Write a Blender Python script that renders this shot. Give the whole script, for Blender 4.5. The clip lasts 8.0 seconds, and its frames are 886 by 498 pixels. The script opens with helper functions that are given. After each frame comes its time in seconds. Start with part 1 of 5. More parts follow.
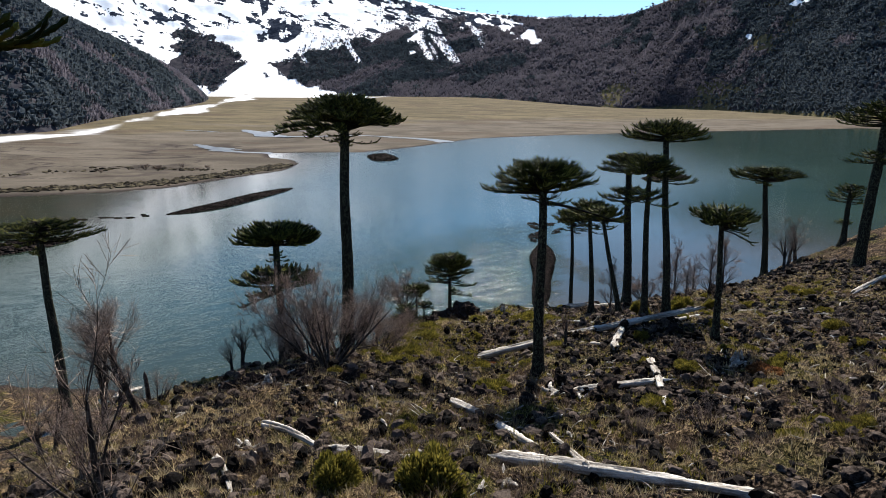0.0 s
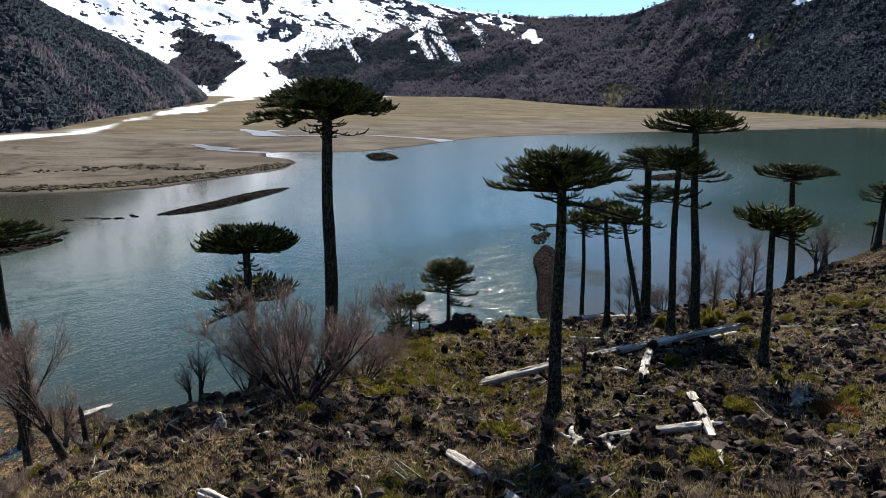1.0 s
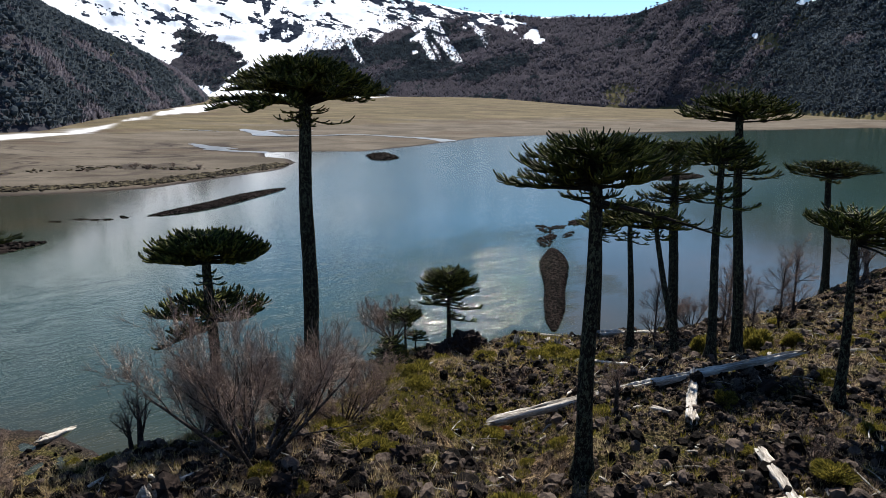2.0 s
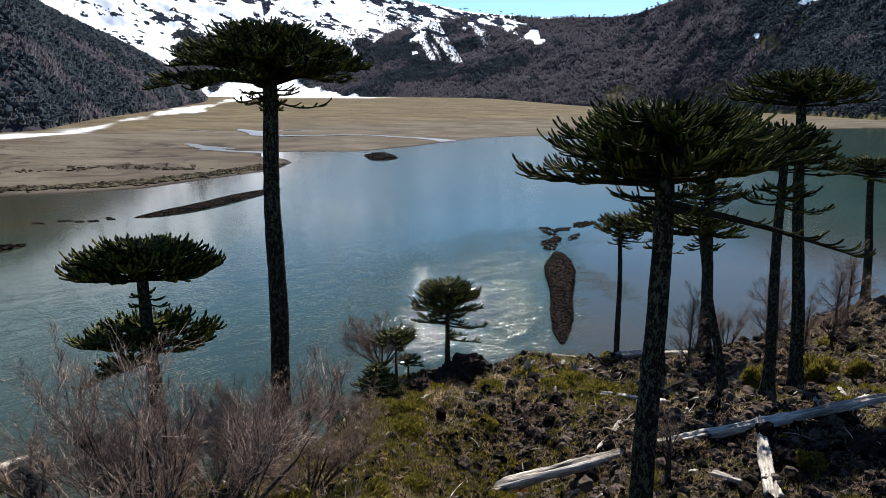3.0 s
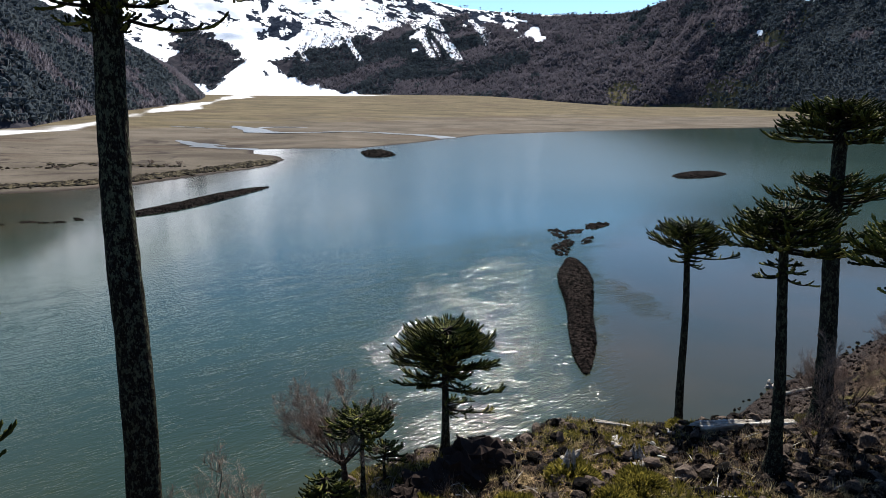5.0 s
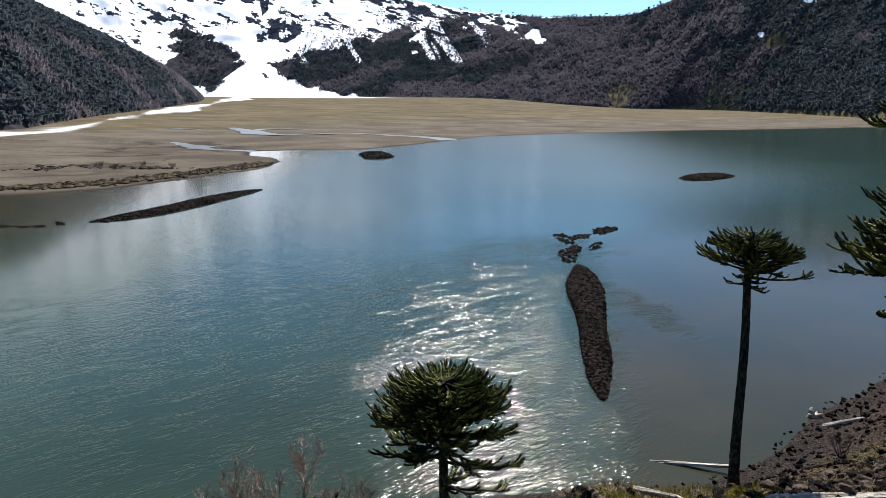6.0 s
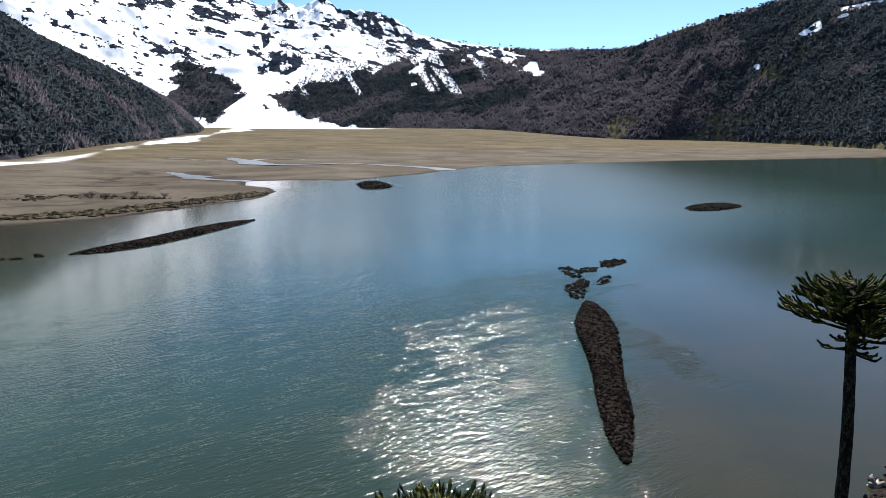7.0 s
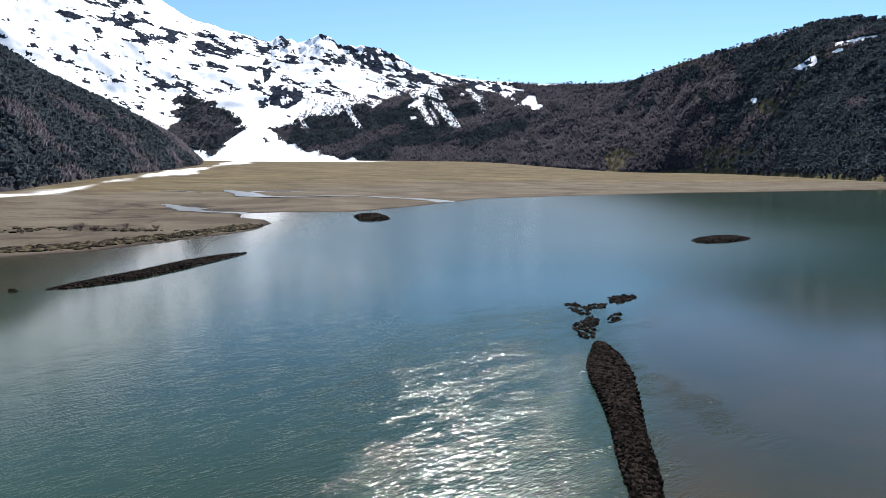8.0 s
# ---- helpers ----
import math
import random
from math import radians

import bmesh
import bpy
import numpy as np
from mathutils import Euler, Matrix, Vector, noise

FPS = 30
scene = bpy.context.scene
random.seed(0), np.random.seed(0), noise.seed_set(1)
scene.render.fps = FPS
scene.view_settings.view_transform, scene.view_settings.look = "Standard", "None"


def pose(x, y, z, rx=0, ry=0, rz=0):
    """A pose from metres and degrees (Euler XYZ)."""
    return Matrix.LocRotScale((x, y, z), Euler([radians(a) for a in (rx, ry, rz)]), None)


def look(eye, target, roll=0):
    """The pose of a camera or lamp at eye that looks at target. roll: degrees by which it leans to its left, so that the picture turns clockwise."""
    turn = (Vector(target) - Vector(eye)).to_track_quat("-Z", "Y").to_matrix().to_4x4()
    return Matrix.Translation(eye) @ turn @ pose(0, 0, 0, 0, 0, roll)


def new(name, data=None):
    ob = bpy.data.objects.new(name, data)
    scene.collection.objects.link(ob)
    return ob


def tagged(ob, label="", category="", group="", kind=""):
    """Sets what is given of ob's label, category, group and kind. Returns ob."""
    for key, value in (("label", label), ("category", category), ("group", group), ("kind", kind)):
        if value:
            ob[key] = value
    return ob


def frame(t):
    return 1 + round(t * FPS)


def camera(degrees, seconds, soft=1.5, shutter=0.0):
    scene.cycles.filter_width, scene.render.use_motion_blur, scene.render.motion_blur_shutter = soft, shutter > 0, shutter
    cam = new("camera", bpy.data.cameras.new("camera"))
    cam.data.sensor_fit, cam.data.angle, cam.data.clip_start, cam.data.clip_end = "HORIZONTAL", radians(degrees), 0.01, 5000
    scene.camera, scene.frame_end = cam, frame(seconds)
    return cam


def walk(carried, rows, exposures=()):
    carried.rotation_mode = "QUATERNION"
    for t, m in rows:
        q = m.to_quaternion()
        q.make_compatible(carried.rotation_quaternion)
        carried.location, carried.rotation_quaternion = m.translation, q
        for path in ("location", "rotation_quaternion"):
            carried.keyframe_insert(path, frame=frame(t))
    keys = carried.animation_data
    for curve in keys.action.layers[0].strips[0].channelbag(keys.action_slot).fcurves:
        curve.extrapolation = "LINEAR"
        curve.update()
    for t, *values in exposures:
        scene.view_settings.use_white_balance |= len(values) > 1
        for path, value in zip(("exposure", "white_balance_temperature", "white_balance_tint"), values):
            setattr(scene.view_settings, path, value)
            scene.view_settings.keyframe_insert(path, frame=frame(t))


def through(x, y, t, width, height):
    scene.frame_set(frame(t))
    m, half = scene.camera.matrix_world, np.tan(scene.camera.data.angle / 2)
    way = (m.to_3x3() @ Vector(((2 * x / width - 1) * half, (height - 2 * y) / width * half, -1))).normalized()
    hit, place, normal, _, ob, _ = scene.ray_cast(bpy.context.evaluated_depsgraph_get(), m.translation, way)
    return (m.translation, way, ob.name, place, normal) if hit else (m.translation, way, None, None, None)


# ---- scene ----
cam = camera(68.7, 8.0, soft=0.8)
# seconds, eye, yaw, pitch
PATH = [
    (0, 1.236, -0.953, 39.548, 1.727, -12.976),
    (0.5, 1.279, 2.982, 38.928, 1.644, -12.965),
    (1, 1.296, 6.983, 38.302, 1.793, -12.964),
    (1.5, 1.288, 11.047, 37.670, 1.967, -12.925),
    (3, 1.151, 23.575, 35.770, 1.970, -12.826),
    (3.5, 1.076, 27.850, 35.141, 1.922, -12.752),
    (4, 0.990, 32.169, 34.519, 1.853, -12.847),
    (4.5, 0.898, 36.527, 33.905, 1.968, -12.954),
    (6, 0.601, 49.800, 32.135, 1.969, -12.727),
    (6.5, 0.506, 54.278, 31.576, 1.907, -11.434),
    (7, 0.416, 58.775, 31.036, 1.884, -10.067),
    (7.5, 0.335, 63.290, 30.518, 1.884, -8.508),
    (8, 0.266, 67.816, 30.024, 1.801, -7.210),
]
ROLL = -0.27
walk(cam, [(t, pose(x, y, z, 90 + pitch, 0, yaw) @ pose(0, 0, 0, 0, 0, ROLL)) for t, x, y, z, yaw, pitch in PATH])

# ---- sky, sun, exposure ----
SUN_AZ, SUN_EL = 12.0, 48.0        # degrees right of the valley's axis (+y), degrees up
world = bpy.data.worlds.new("sky")
scene.world = world
world.use_nodes = True
wn = world.node_tree.nodes
sky = wn.new("ShaderNodeTexSky")
sky.sky_type, sky.sun_disc = "NISHITA", False
sky.sun_elevation, sky.sun_rotation = radians(SUN_EL), radians(SUN_AZ)
sky.altitude, sky.air_density, sky.dust_density, sky.ozone_density = 1300, 1.0, 0.2, 2.5
wn["Background"].inputs["Strength"].default_value = 0.066
tint = wn.new("ShaderNodeMix")
tint.data_type, tint.blend_type = "RGBA", "MULTIPLY"
tint.inputs[0].default_value = 1.0
tint.inputs[7].default_value = (0.80, 0.97, 1.08, 1)
world.node_tree.links.new(sky.outputs["Color"], tint.inputs[6])
world.node_tree.links.new(tint.outputs[2], wn["Background"].inputs["Color"])
sun = new("sun", bpy.data.lights.new("sun", "SUN"))
sun.data.energy, sun.data.angle, sun.data.color = 5.0, radians(0.5), (1.0, 0.95, 0.87)
sa, se = radians(SUN_AZ), radians(SUN_EL)
sun.matrix_world = look((0, 0, 300), (-math.sin(sa) * math.cos(se) * 100, -math.cos(sa) * math.cos(se) * 100, 300 - math.sin(se) * 100))
scene.view_settings.exposure = 1.22


# ---- materials ----
def material(name, rough=0.8, spec=0.3, metal=0.0):
    m = bpy.data.materials.new(name)
    m.use_nodes = True
    p = m.node_tree.nodes["Principled BSDF"]
    p.inputs["Roughness"].default_value, p.inputs["Metallic"].default_value = rough, metal
    p.inputs["Specular IOR Level"].default_value = spec
    return m, m.node_tree.nodes, m.node_tree.links, p


def coords(nodes, links, scale=(1, 1, 1), turn=0.0, space="Object"):
    tc = nodes.new("ShaderNodeTexCoord")
    mp = nodes.new("ShaderNodeMapping")
    mp.inputs["Scale"].default_value = scale
    mp.inputs["Rotation"].default_value = (0, 0, radians(turn))
    links.new(tc.outputs[space], mp.inputs["Vector"])
    return mp.outputs["Vector"]


def noise_tex(nodes, links, vec, scale, detail=4.0, rough=0.55, distort=0.0):
    n = nodes.new("ShaderNodeTexNoise")
    n.inputs["Scale"].default_value, n.inputs["Detail"].default_value = scale, detail
    n.inputs["Roughness"].default_value, n.inputs["Distortion"].default_value = rough, distort
    if vec is not None:
        links.new(vec, n.inputs["Vector"])
    return n.outputs["Fac"]


def ramp(nodes, links, fac, stops):
    r = nodes.new("ShaderNodeValToRGB")
    while len(r.color_ramp.elements) < len(stops):
        r.color_ramp.elements.new(0.5)
    for e, (at, col) in zip(r.color_ramp.elements, stops):
        e.position = at
        e.color = (*col, 1) if len(col) == 3 else col
    links.new(fac, r.inputs["Fac"])
    return r.outputs["Color"]


def grey(a):
    return (a, a, a)


def mix(nodes, links, fac, a, b, kind="MIX"):
    m = nodes.new("ShaderNodeMix")
    m.data_type, m.blend_type = "RGBA", kind
    for sock, v in ((m.inputs[0], fac), (m.inputs[6], a), (m.inputs[7], b)):
        if hasattr(v, "is_output"):
            links.new(v, sock)
        elif isinstance(v, tuple):
            sock.default_value = (*v, 1)
        else:
            sock.default_value = v
    return m.outputs[2]


def calc(nodes, links, op, a, b=0.0, clamp=False):
    m = nodes.new("ShaderNodeMath")
    m.operation, m.use_clamp = op, clamp
    for sock, v in ((m.inputs[0], a), (m.inputs[1], b)):
        if hasattr(v, "is_output"):
            links.new(v, sock)
        else:
            sock.default_value = v
    return m.outputs[0]


def bump(nodes, links, p, height, strength=0.5, distance=0.05):
    b = nodes.new("ShaderNodeBump")
    if hasattr(strength, "is_output"):
        links.new(strength, b.inputs["Strength"])
    else:
        b.inputs["Strength"].default_value = strength
    b.inputs["Distance"].default_value = distance
    links.new(height, b.inputs["Height"])
    links.new(b.outputs["Normal"], p.inputs["Normal"])


def attr(nodes, name):
    a = nodes.new("ShaderNodeAttribute")
    a.attribute_name = name
    return a


def island_random(nodes):
    return nodes.new("ShaderNodeNewGeometry").outputs["Random Per Island"]


def mat_two_scale(name, dark, mid, light, big, small, rough=0.95, spec=0.06, relief=0.6, depth=0.05, per_island=0.0, stretch=(1, 1, 1)):
    """Colour that varies at two scales, with relief; per_island: how far single pieces differ."""
    m, n, l, p = material(name, rough, spec)
    v = coords(n, l, stretch)
    a = noise_tex(n, l, v, big, 3)
    b = noise_tex(n, l, v, small, 5, 0.65)
    f = calc(n, l, "ADD", calc(n, l, "MULTIPLY", a, 0.5), calc(n, l, "MULTIPLY", b, 0.5))
    if per_island:
        r = calc(n, l, "MULTIPLY", calc(n, l, "SUBTRACT", island_random(n), 0.5), per_island)
        f = calc(n, l, "ADD", f, r)
    l.new(ramp(n, l, f, [(0.36, dark), (0.5, mid), (0.64, light)]), p.inputs["Base Color"])
    bump(n, l, p, b, relief, depth)
    return m


def make_ground_material():
    m, n, l, p = material("ground_soil", 1.0, 0.04)
    v = coords(n, l)
    cover = attr(n, "cover")           # red: meadow, green: pale gravel shore, blue: snow
    sep = n.new("ShaderNodeSeparateColor")
    l.new(cover.outputs["Color"], sep.inputs["Color"])
    big, mid = noise_tex(n, l, v, 0.16, 4), noise_tex(n, l, v, 0.9, 6, 0.65)
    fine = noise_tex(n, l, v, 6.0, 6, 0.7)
    # near-black low ends lie in the bump's hollows: shade of the gaps as colour
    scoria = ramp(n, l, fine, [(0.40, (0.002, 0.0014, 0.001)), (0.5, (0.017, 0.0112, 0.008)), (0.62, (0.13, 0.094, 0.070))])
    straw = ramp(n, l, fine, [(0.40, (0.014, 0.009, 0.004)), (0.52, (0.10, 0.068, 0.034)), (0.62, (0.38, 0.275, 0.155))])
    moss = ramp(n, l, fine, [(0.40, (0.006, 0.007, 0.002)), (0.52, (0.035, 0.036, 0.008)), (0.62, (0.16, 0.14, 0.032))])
    fs = ramp(n, l, mid, [(0.50, grey(0)), (0.58, grey(1))])
    near = mix(n, l, calc(n, l, "MULTIPLY", fs, calc(n, l, "SUBTRACT", 1.0, cover.outputs["Alpha"])), scoria, straw)
    fm = calc(n, l, "MULTIPLY", ramp(n, l, big, [(0.50, grey(0)), (0.58, grey(1))]), ramp(n, l, mid, [(0.38, grey(0)), (0.52, grey(1))]))
    near = mix(n, l, calc(n, l, "MULTIPLY", fm, calc(n, l, "SUBTRACT", 1.0, calc(n, l, "MULTIPLY", cover.outputs["Alpha"], 0.7))), near, moss)
    # meadow: bands of dry grass and grey silt across the valley
    vb = coords(n, l, (0.7, 1.0, 1.0), 8)
    b1 = noise_tex(n, l, vb, 0.009, 8, 0.62, 0.8)
    b2 = noise_tex(n, l, vb, 0.022, 9, 0.64, 0.8)
    b3 = noise_tex(n, l, v, 0.5, 5, 0.7)
    silt = ramp(n, l, b2, [(0.36, (0.050, 0.042, 0.034)), (0.48, (0.078, 0.066, 0.053)), (0.62, (0.112, 0.096, 0.078))])
    dry = ramp(n, l, b2, [(0.36, (0.052, 0.043, 0.026)), (0.5, (0.083, 0.068, 0.041)), (0.64, (0.124, 0.101, 0.060))])
    meadow = mix(n, l, ramp(n, l, calc(n, l, "ADD", b1, calc(n, l, "MULTIPLY", calc(n, l, "SUBTRACT", cover.outputs["Alpha"], 0.5), 0.5)), [(0.44, grey(0)), (0.60, grey(1))]), silt, dry)
    rust = ramp(n, l, noise_tex(n, l, vb, 0.013, 6, 0.6, 0.5), [(0.54, grey(0)), (0.62, grey(0.6))])
    meadow = mix(n, l, rust, meadow, (0.062, 0.044, 0.032))
    meadow = mix(n, l, calc(n, l, "MULTIPLY", b3, 0.35), meadow, (0.075, 0.063, 0.044))
    near = mix(n, l, sep.outputs["Red"], near, meadow)
    gravel = ramp(n, l, fine, [(0.40, (0.006, 0.0048, 0.0045)), (0.5, (0.020, 0.0158, 0.0145)), (0.60, (0.060, 0.049, 0.045))])
    near = mix(n, l, sep.outputs["Green"], near, gravel)
    near = mix(n, l, sep.outputs["Blue"], near, (0.82, 0.83, 0.85))
    l.new(near, p.inputs["Base Color"])
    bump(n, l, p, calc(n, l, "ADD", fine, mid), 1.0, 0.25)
    return m


def make_slope_material():
    """Mountain slopes: snow, rock and the forest floor, by the cover that lies on each stretch."""
    m, n, l, p = material("mountain_slope", 0.95, 0.0)
    v = coords(n, l)
    cover = attr(n, "cover")           # red: woods, green: bare rock, blue: grass clearing
    sep = n.new("ShaderNodeSeparateColor")
    l.new(cover.outputs["Color"], sep.inputs["Color"])
    n1, n2 = noise_tex(n, l, v, 0.012, 6, 0.7), noise_tex(n, l, v, 0.05, 6, 0.7)
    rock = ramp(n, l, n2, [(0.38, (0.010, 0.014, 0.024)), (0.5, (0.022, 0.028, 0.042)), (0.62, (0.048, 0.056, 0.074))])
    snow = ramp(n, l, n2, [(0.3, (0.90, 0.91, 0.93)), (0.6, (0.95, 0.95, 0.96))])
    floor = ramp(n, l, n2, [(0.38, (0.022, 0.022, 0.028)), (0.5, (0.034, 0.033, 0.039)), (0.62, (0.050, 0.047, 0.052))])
    grass = ramp(n, l, n2, [(0.35, (0.052, 0.048, 0.024)), (0.5, (0.090, 0.079, 0.042)), (0.65, (0.140, 0.120, 0.074))])
    jit = calc(n, l, "MULTIPLY", calc(n, l, "SUBTRACT", noise_tex(n, l, coords(n, l, (1.0, 1.0, 0.6)), 0.09, 5, 0.7), 0.5), 2.0)
    fr = ramp(n, l, calc(n, l, "ADD", sep.outputs["Green"], jit), [(0.45, grey(0)), (0.55, grey(1))])
    soft = calc(n, l, "MULTIPLY", jit, 0.45)
    fw = ramp(n, l, calc(n, l, "ADD", sep.outputs["Red"], soft), [(0.42, grey(0)), (0.58, grey(1))])
    fg = ramp(n, l, calc(n, l, "ADD", sep.outputs["Blue"], soft), [(0.42, grey(0)), (0.58, grey(1))])
    c = mix(n, l, fr, snow, rock)
    c = mix(n, l, fw, c, floor)
    c = mix(n, l, fg, c, grass)
    l.new(c, p.inputs["Base Color"])
    bump(n, l, p, calc(n, l, "ADD", n1, n2), 0.3, 2.5)
    return m


def make_water_material():
    m, n, l, p = material("lake_water", 0.1, 0.30)
    p.inputs["IOR"].default_value = 1.33
    cover = attr(n, "cover")           # red: silty, in the west also the hill's brown reflection as colour, green: ruffled by the wind, blue: fine far ripples, alpha: reflected sky and snow put into the colour
    sep = n.new("ShaderNodeSeparateColor")
    l.new(cover.outputs["Color"], sep.inputs["Color"])
    v = coords(n, l)
    drift = noise_tex(n, l, v, 0.02, 3)
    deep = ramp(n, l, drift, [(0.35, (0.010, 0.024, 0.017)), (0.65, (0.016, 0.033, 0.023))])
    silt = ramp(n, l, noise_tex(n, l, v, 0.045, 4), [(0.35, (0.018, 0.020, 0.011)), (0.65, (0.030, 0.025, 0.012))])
    # paler grey-blue: the sheen of sky and snow painted into the water
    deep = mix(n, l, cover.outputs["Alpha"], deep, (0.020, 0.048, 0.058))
    l.new(mix(n, l, sep.outputs["Red"], deep, silt), p.inputs["Base Color"])
    l.new(calc(n, l, "ADD", calc(n, l, "MULTIPLY", sep.outputs["Blue"], 0.16), 0.09), p.inputs["Roughness"])
    turned = coords(n, l, (1, 1, 1), -38)
    along = n.new("ShaderNodeMapping")
    along.inputs["Scale"].default_value = (0.38, 1.0, 1.0)
    l.new(turned, along.inputs["Vector"])
    vw = along.outputs["Vector"]
    w0 = noise_tex(n, l, vw, 1.15, 1.0, 0.5, 0.6)
    w1 = noise_tex(n, l, vw, 3.6, 1.5, 0.5, 0.5)
    w2 = noise_tex(n, l, vw, 5.2, 2, 0.5, 0.6)
    gust = noise_tex(n, l, coords(n, l, (0.5, 1, 1), -14), 0.035, 3)
    cat = noise_tex(n, l, vw, 0.33, 2, 0.6, 0.4)      # small cat's-paws
    amount = calc(n, l, "MULTIPLY", sep.outputs["Green"], calc(n, l, "MULTIPLY", ramp(n, l, gust, [(0.35, grey(0.7)), (0.65, grey(1))]), ramp(n, l, cat, [(0.40, grey(0.45)), (0.62, grey(1))])))
    h = calc(n, l, "ADD", calc(n, l, "ADD", calc(n, l, "MULTIPLY", w0, 0.55), calc(n, l, "MULTIPLY", w1, 0.42)), calc(n, l, "MULTIPLY", w2, 0.10))
    bump(n, l, p, h, amount, 0.5)
    return m


def make_bark_material():
    m, n, l, p = material("araucaria_bark", 1.0, 0.04)
    v = coords(n, l, (1, 1, 0.55))
    vor = n.new("ShaderNodeTexVoronoi")
    vor.inputs["Scale"].default_value = 9
    l.new(v, vor.inputs["Vector"])
    a, b = noise_tex(n, l, v, 7.0, 4), noise_tex(n, l, v, 20, 5, 0.7)
    bark = ramp(n, l, b, [(0.3, (0.004, 0.003, 0.003)), (0.5, (0.012, 0.010, 0.008)), (0.66, (0.04, 0.036, 0.03))])
    lichen = ramp(n, l, b, [(0.36, (0.026, 0.028, 0.017)), (0.62, (0.082, 0.086, 0.056))])
    f = ramp(n, l, calc(n, l, "ADD", calc(n, l, "MULTIPLY", a, 0.6), calc(n, l, "MULTIPLY", b, 0.4)), [(0.50, grey(0)), (0.55, grey(1))])
    l.new(mix(n, l, f, bark, lichen), p.inputs["Base Color"])
    bump(n, l, p, calc(n, l, "SUBTRACT", b, calc(n, l, "MULTIPLY", vor.outputs["Distance"], 1.2)), 1.0, 0.06)
    return m


def make_leaf_material(name, dark, mid, light, rough=0.5, through=0.0):
    m, n, l, p = material(name, rough, 0.05)
    r = island_random(n)
    v = coords(n, l)
    f = calc(n, l, "ADD", calc(n, l, "MULTIPLY", r, 0.6), calc(n, l, "MULTIPLY", noise_tex(n, l, v, 0.8, 3), 0.5))
    l.new(ramp(n, l, f, [(0.2, dark), (0.55, mid), (0.9, light)]), p.inputs["Base Color"])
    bump(n, l, p, noise_tex(n, l, v, 40, 2), 0.6, 0.02)
    if through:
        t = n.new("ShaderNodeBsdfTranslucent")
        l.new(p.inputs["Base Color"].links[0].from_socket, t.inputs["Color"])
        s = n.new("ShaderNodeMixShader")
        s.inputs[0].default_value = through
        l.new(p.outputs[0], s.inputs[1])
        l.new(t.outputs[0], s.inputs[2])
        l.new(s.outputs[0], n["Material Output"].inputs["Surface"])
    return m


M_GROUND, M_SLOPE, M_WATER, M_BARK = make_ground_material(), make_slope_material(), make_water_material(), make_bark_material()
M_LEAF = make_leaf_material("araucaria_leaf", (0.004, 0.007, 0.002), (0.023, 0.028, 0.0065), (0.120, 0.118, 0.024), 0.6)
M_LIMB = mat_two_scale("araucaria_limb", (0.005, 0.004, 0.003), (0.015, 0.012, 0.010), (0.035, 0.03, 0.025), 2, 25)
M_TWIG = mat_two_scale("bare_twigs", (0.092, 0.061, 0.046), (0.200, 0.140, 0.109), (0.36, 0.278, 0.224), 0.6, 6, per_island=0.4)
M_STEM = mat_two_scale("bare_bark", (0.010, 0.0075, 0.006), (0.034, 0.026, 0.022), (0.125, 0.102, 0.088), 1.5, 12)
M_ROCK = mat_two_scale("volcanic_rock", (0.0018, 0.0014, 0.0012), (0.0115, 0.0085, 0.0070), (0.080, 0.061, 0.050), 1.2, 9, per_island=0.35, relief=1.0, depth=0.08)
M_DEAD = mat_two_scale("bleached_wood", (0.025, 0.021, 0.017), (0.27, 0.242, 0.21), (0.62, 0.585, 0.53), 1.5, 9, rough=0.9, stretch=(0.16, 1.8, 1.8), relief=1.0)
M_GRASS = make_leaf_material("dry_grass", (0.08, 0.06, 0.028), (0.32, 0.245, 0.13), (0.58, 0.47, 0.28), 0.8, 0.35)
M_SHRUB = make_leaf_material("olive_shrub", (0.020, 0.021, 0.005), (0.10, 0.088, 0.017), (0.26, 0.21, 0.042), 0.7, 0.45)
M_RUST = make_leaf_material("rusty_shrub", (0.05, 0.022, 0.010), (0.13, 0.055, 0.022), (0.26, 0.12, 0.05), 0.8, 0.4)
def make_woods_material(name, dark, mid, light, through):
    """Far woods: leaves and twigs that let part of the light through."""
    m, n, l, p = material(name, 1.0, 0.0)
    v = coords(n, l)
    f = calc(n, l, "ADD", calc(n, l, "MULTIPLY", island_random(n), 0.35), calc(n, l, "MULTIPLY", noise_tex(n, l, v, 0.02, 5, 0.65), 0.7))
    col = ramp(n, l, f, [(0.3, dark), (0.52, mid), (0.75, light)])
    l.new(col, p.inputs["Base Color"])
    t = n.new("ShaderNodeBsdfTranslucent")
    l.new(col, t.inputs["Color"])
    s = n.new("ShaderNodeMixShader")
    s.inputs[0].default_value = through
    l.new(p.outputs[0], s.inputs[1])
    l.new(t.outputs[0], s.inputs[2])
    l.new(s.outputs[0], n["Material Output"].inputs["Surface"])
    return m


# bluish and pale: the haze of distance is put into these colours
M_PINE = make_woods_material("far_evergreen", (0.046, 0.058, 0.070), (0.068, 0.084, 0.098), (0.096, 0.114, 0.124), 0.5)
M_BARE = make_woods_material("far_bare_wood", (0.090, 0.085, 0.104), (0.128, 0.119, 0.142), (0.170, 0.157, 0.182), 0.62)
M_STONE = mat_two_scale("island_stones", (0.001, 0.0008, 0.0008), (0.0045, 0.0035, 0.0032), (0.022, 0.0165, 0.0145), 0.8, 7, spec=0.02, per_island=0.6, relief=0.8)


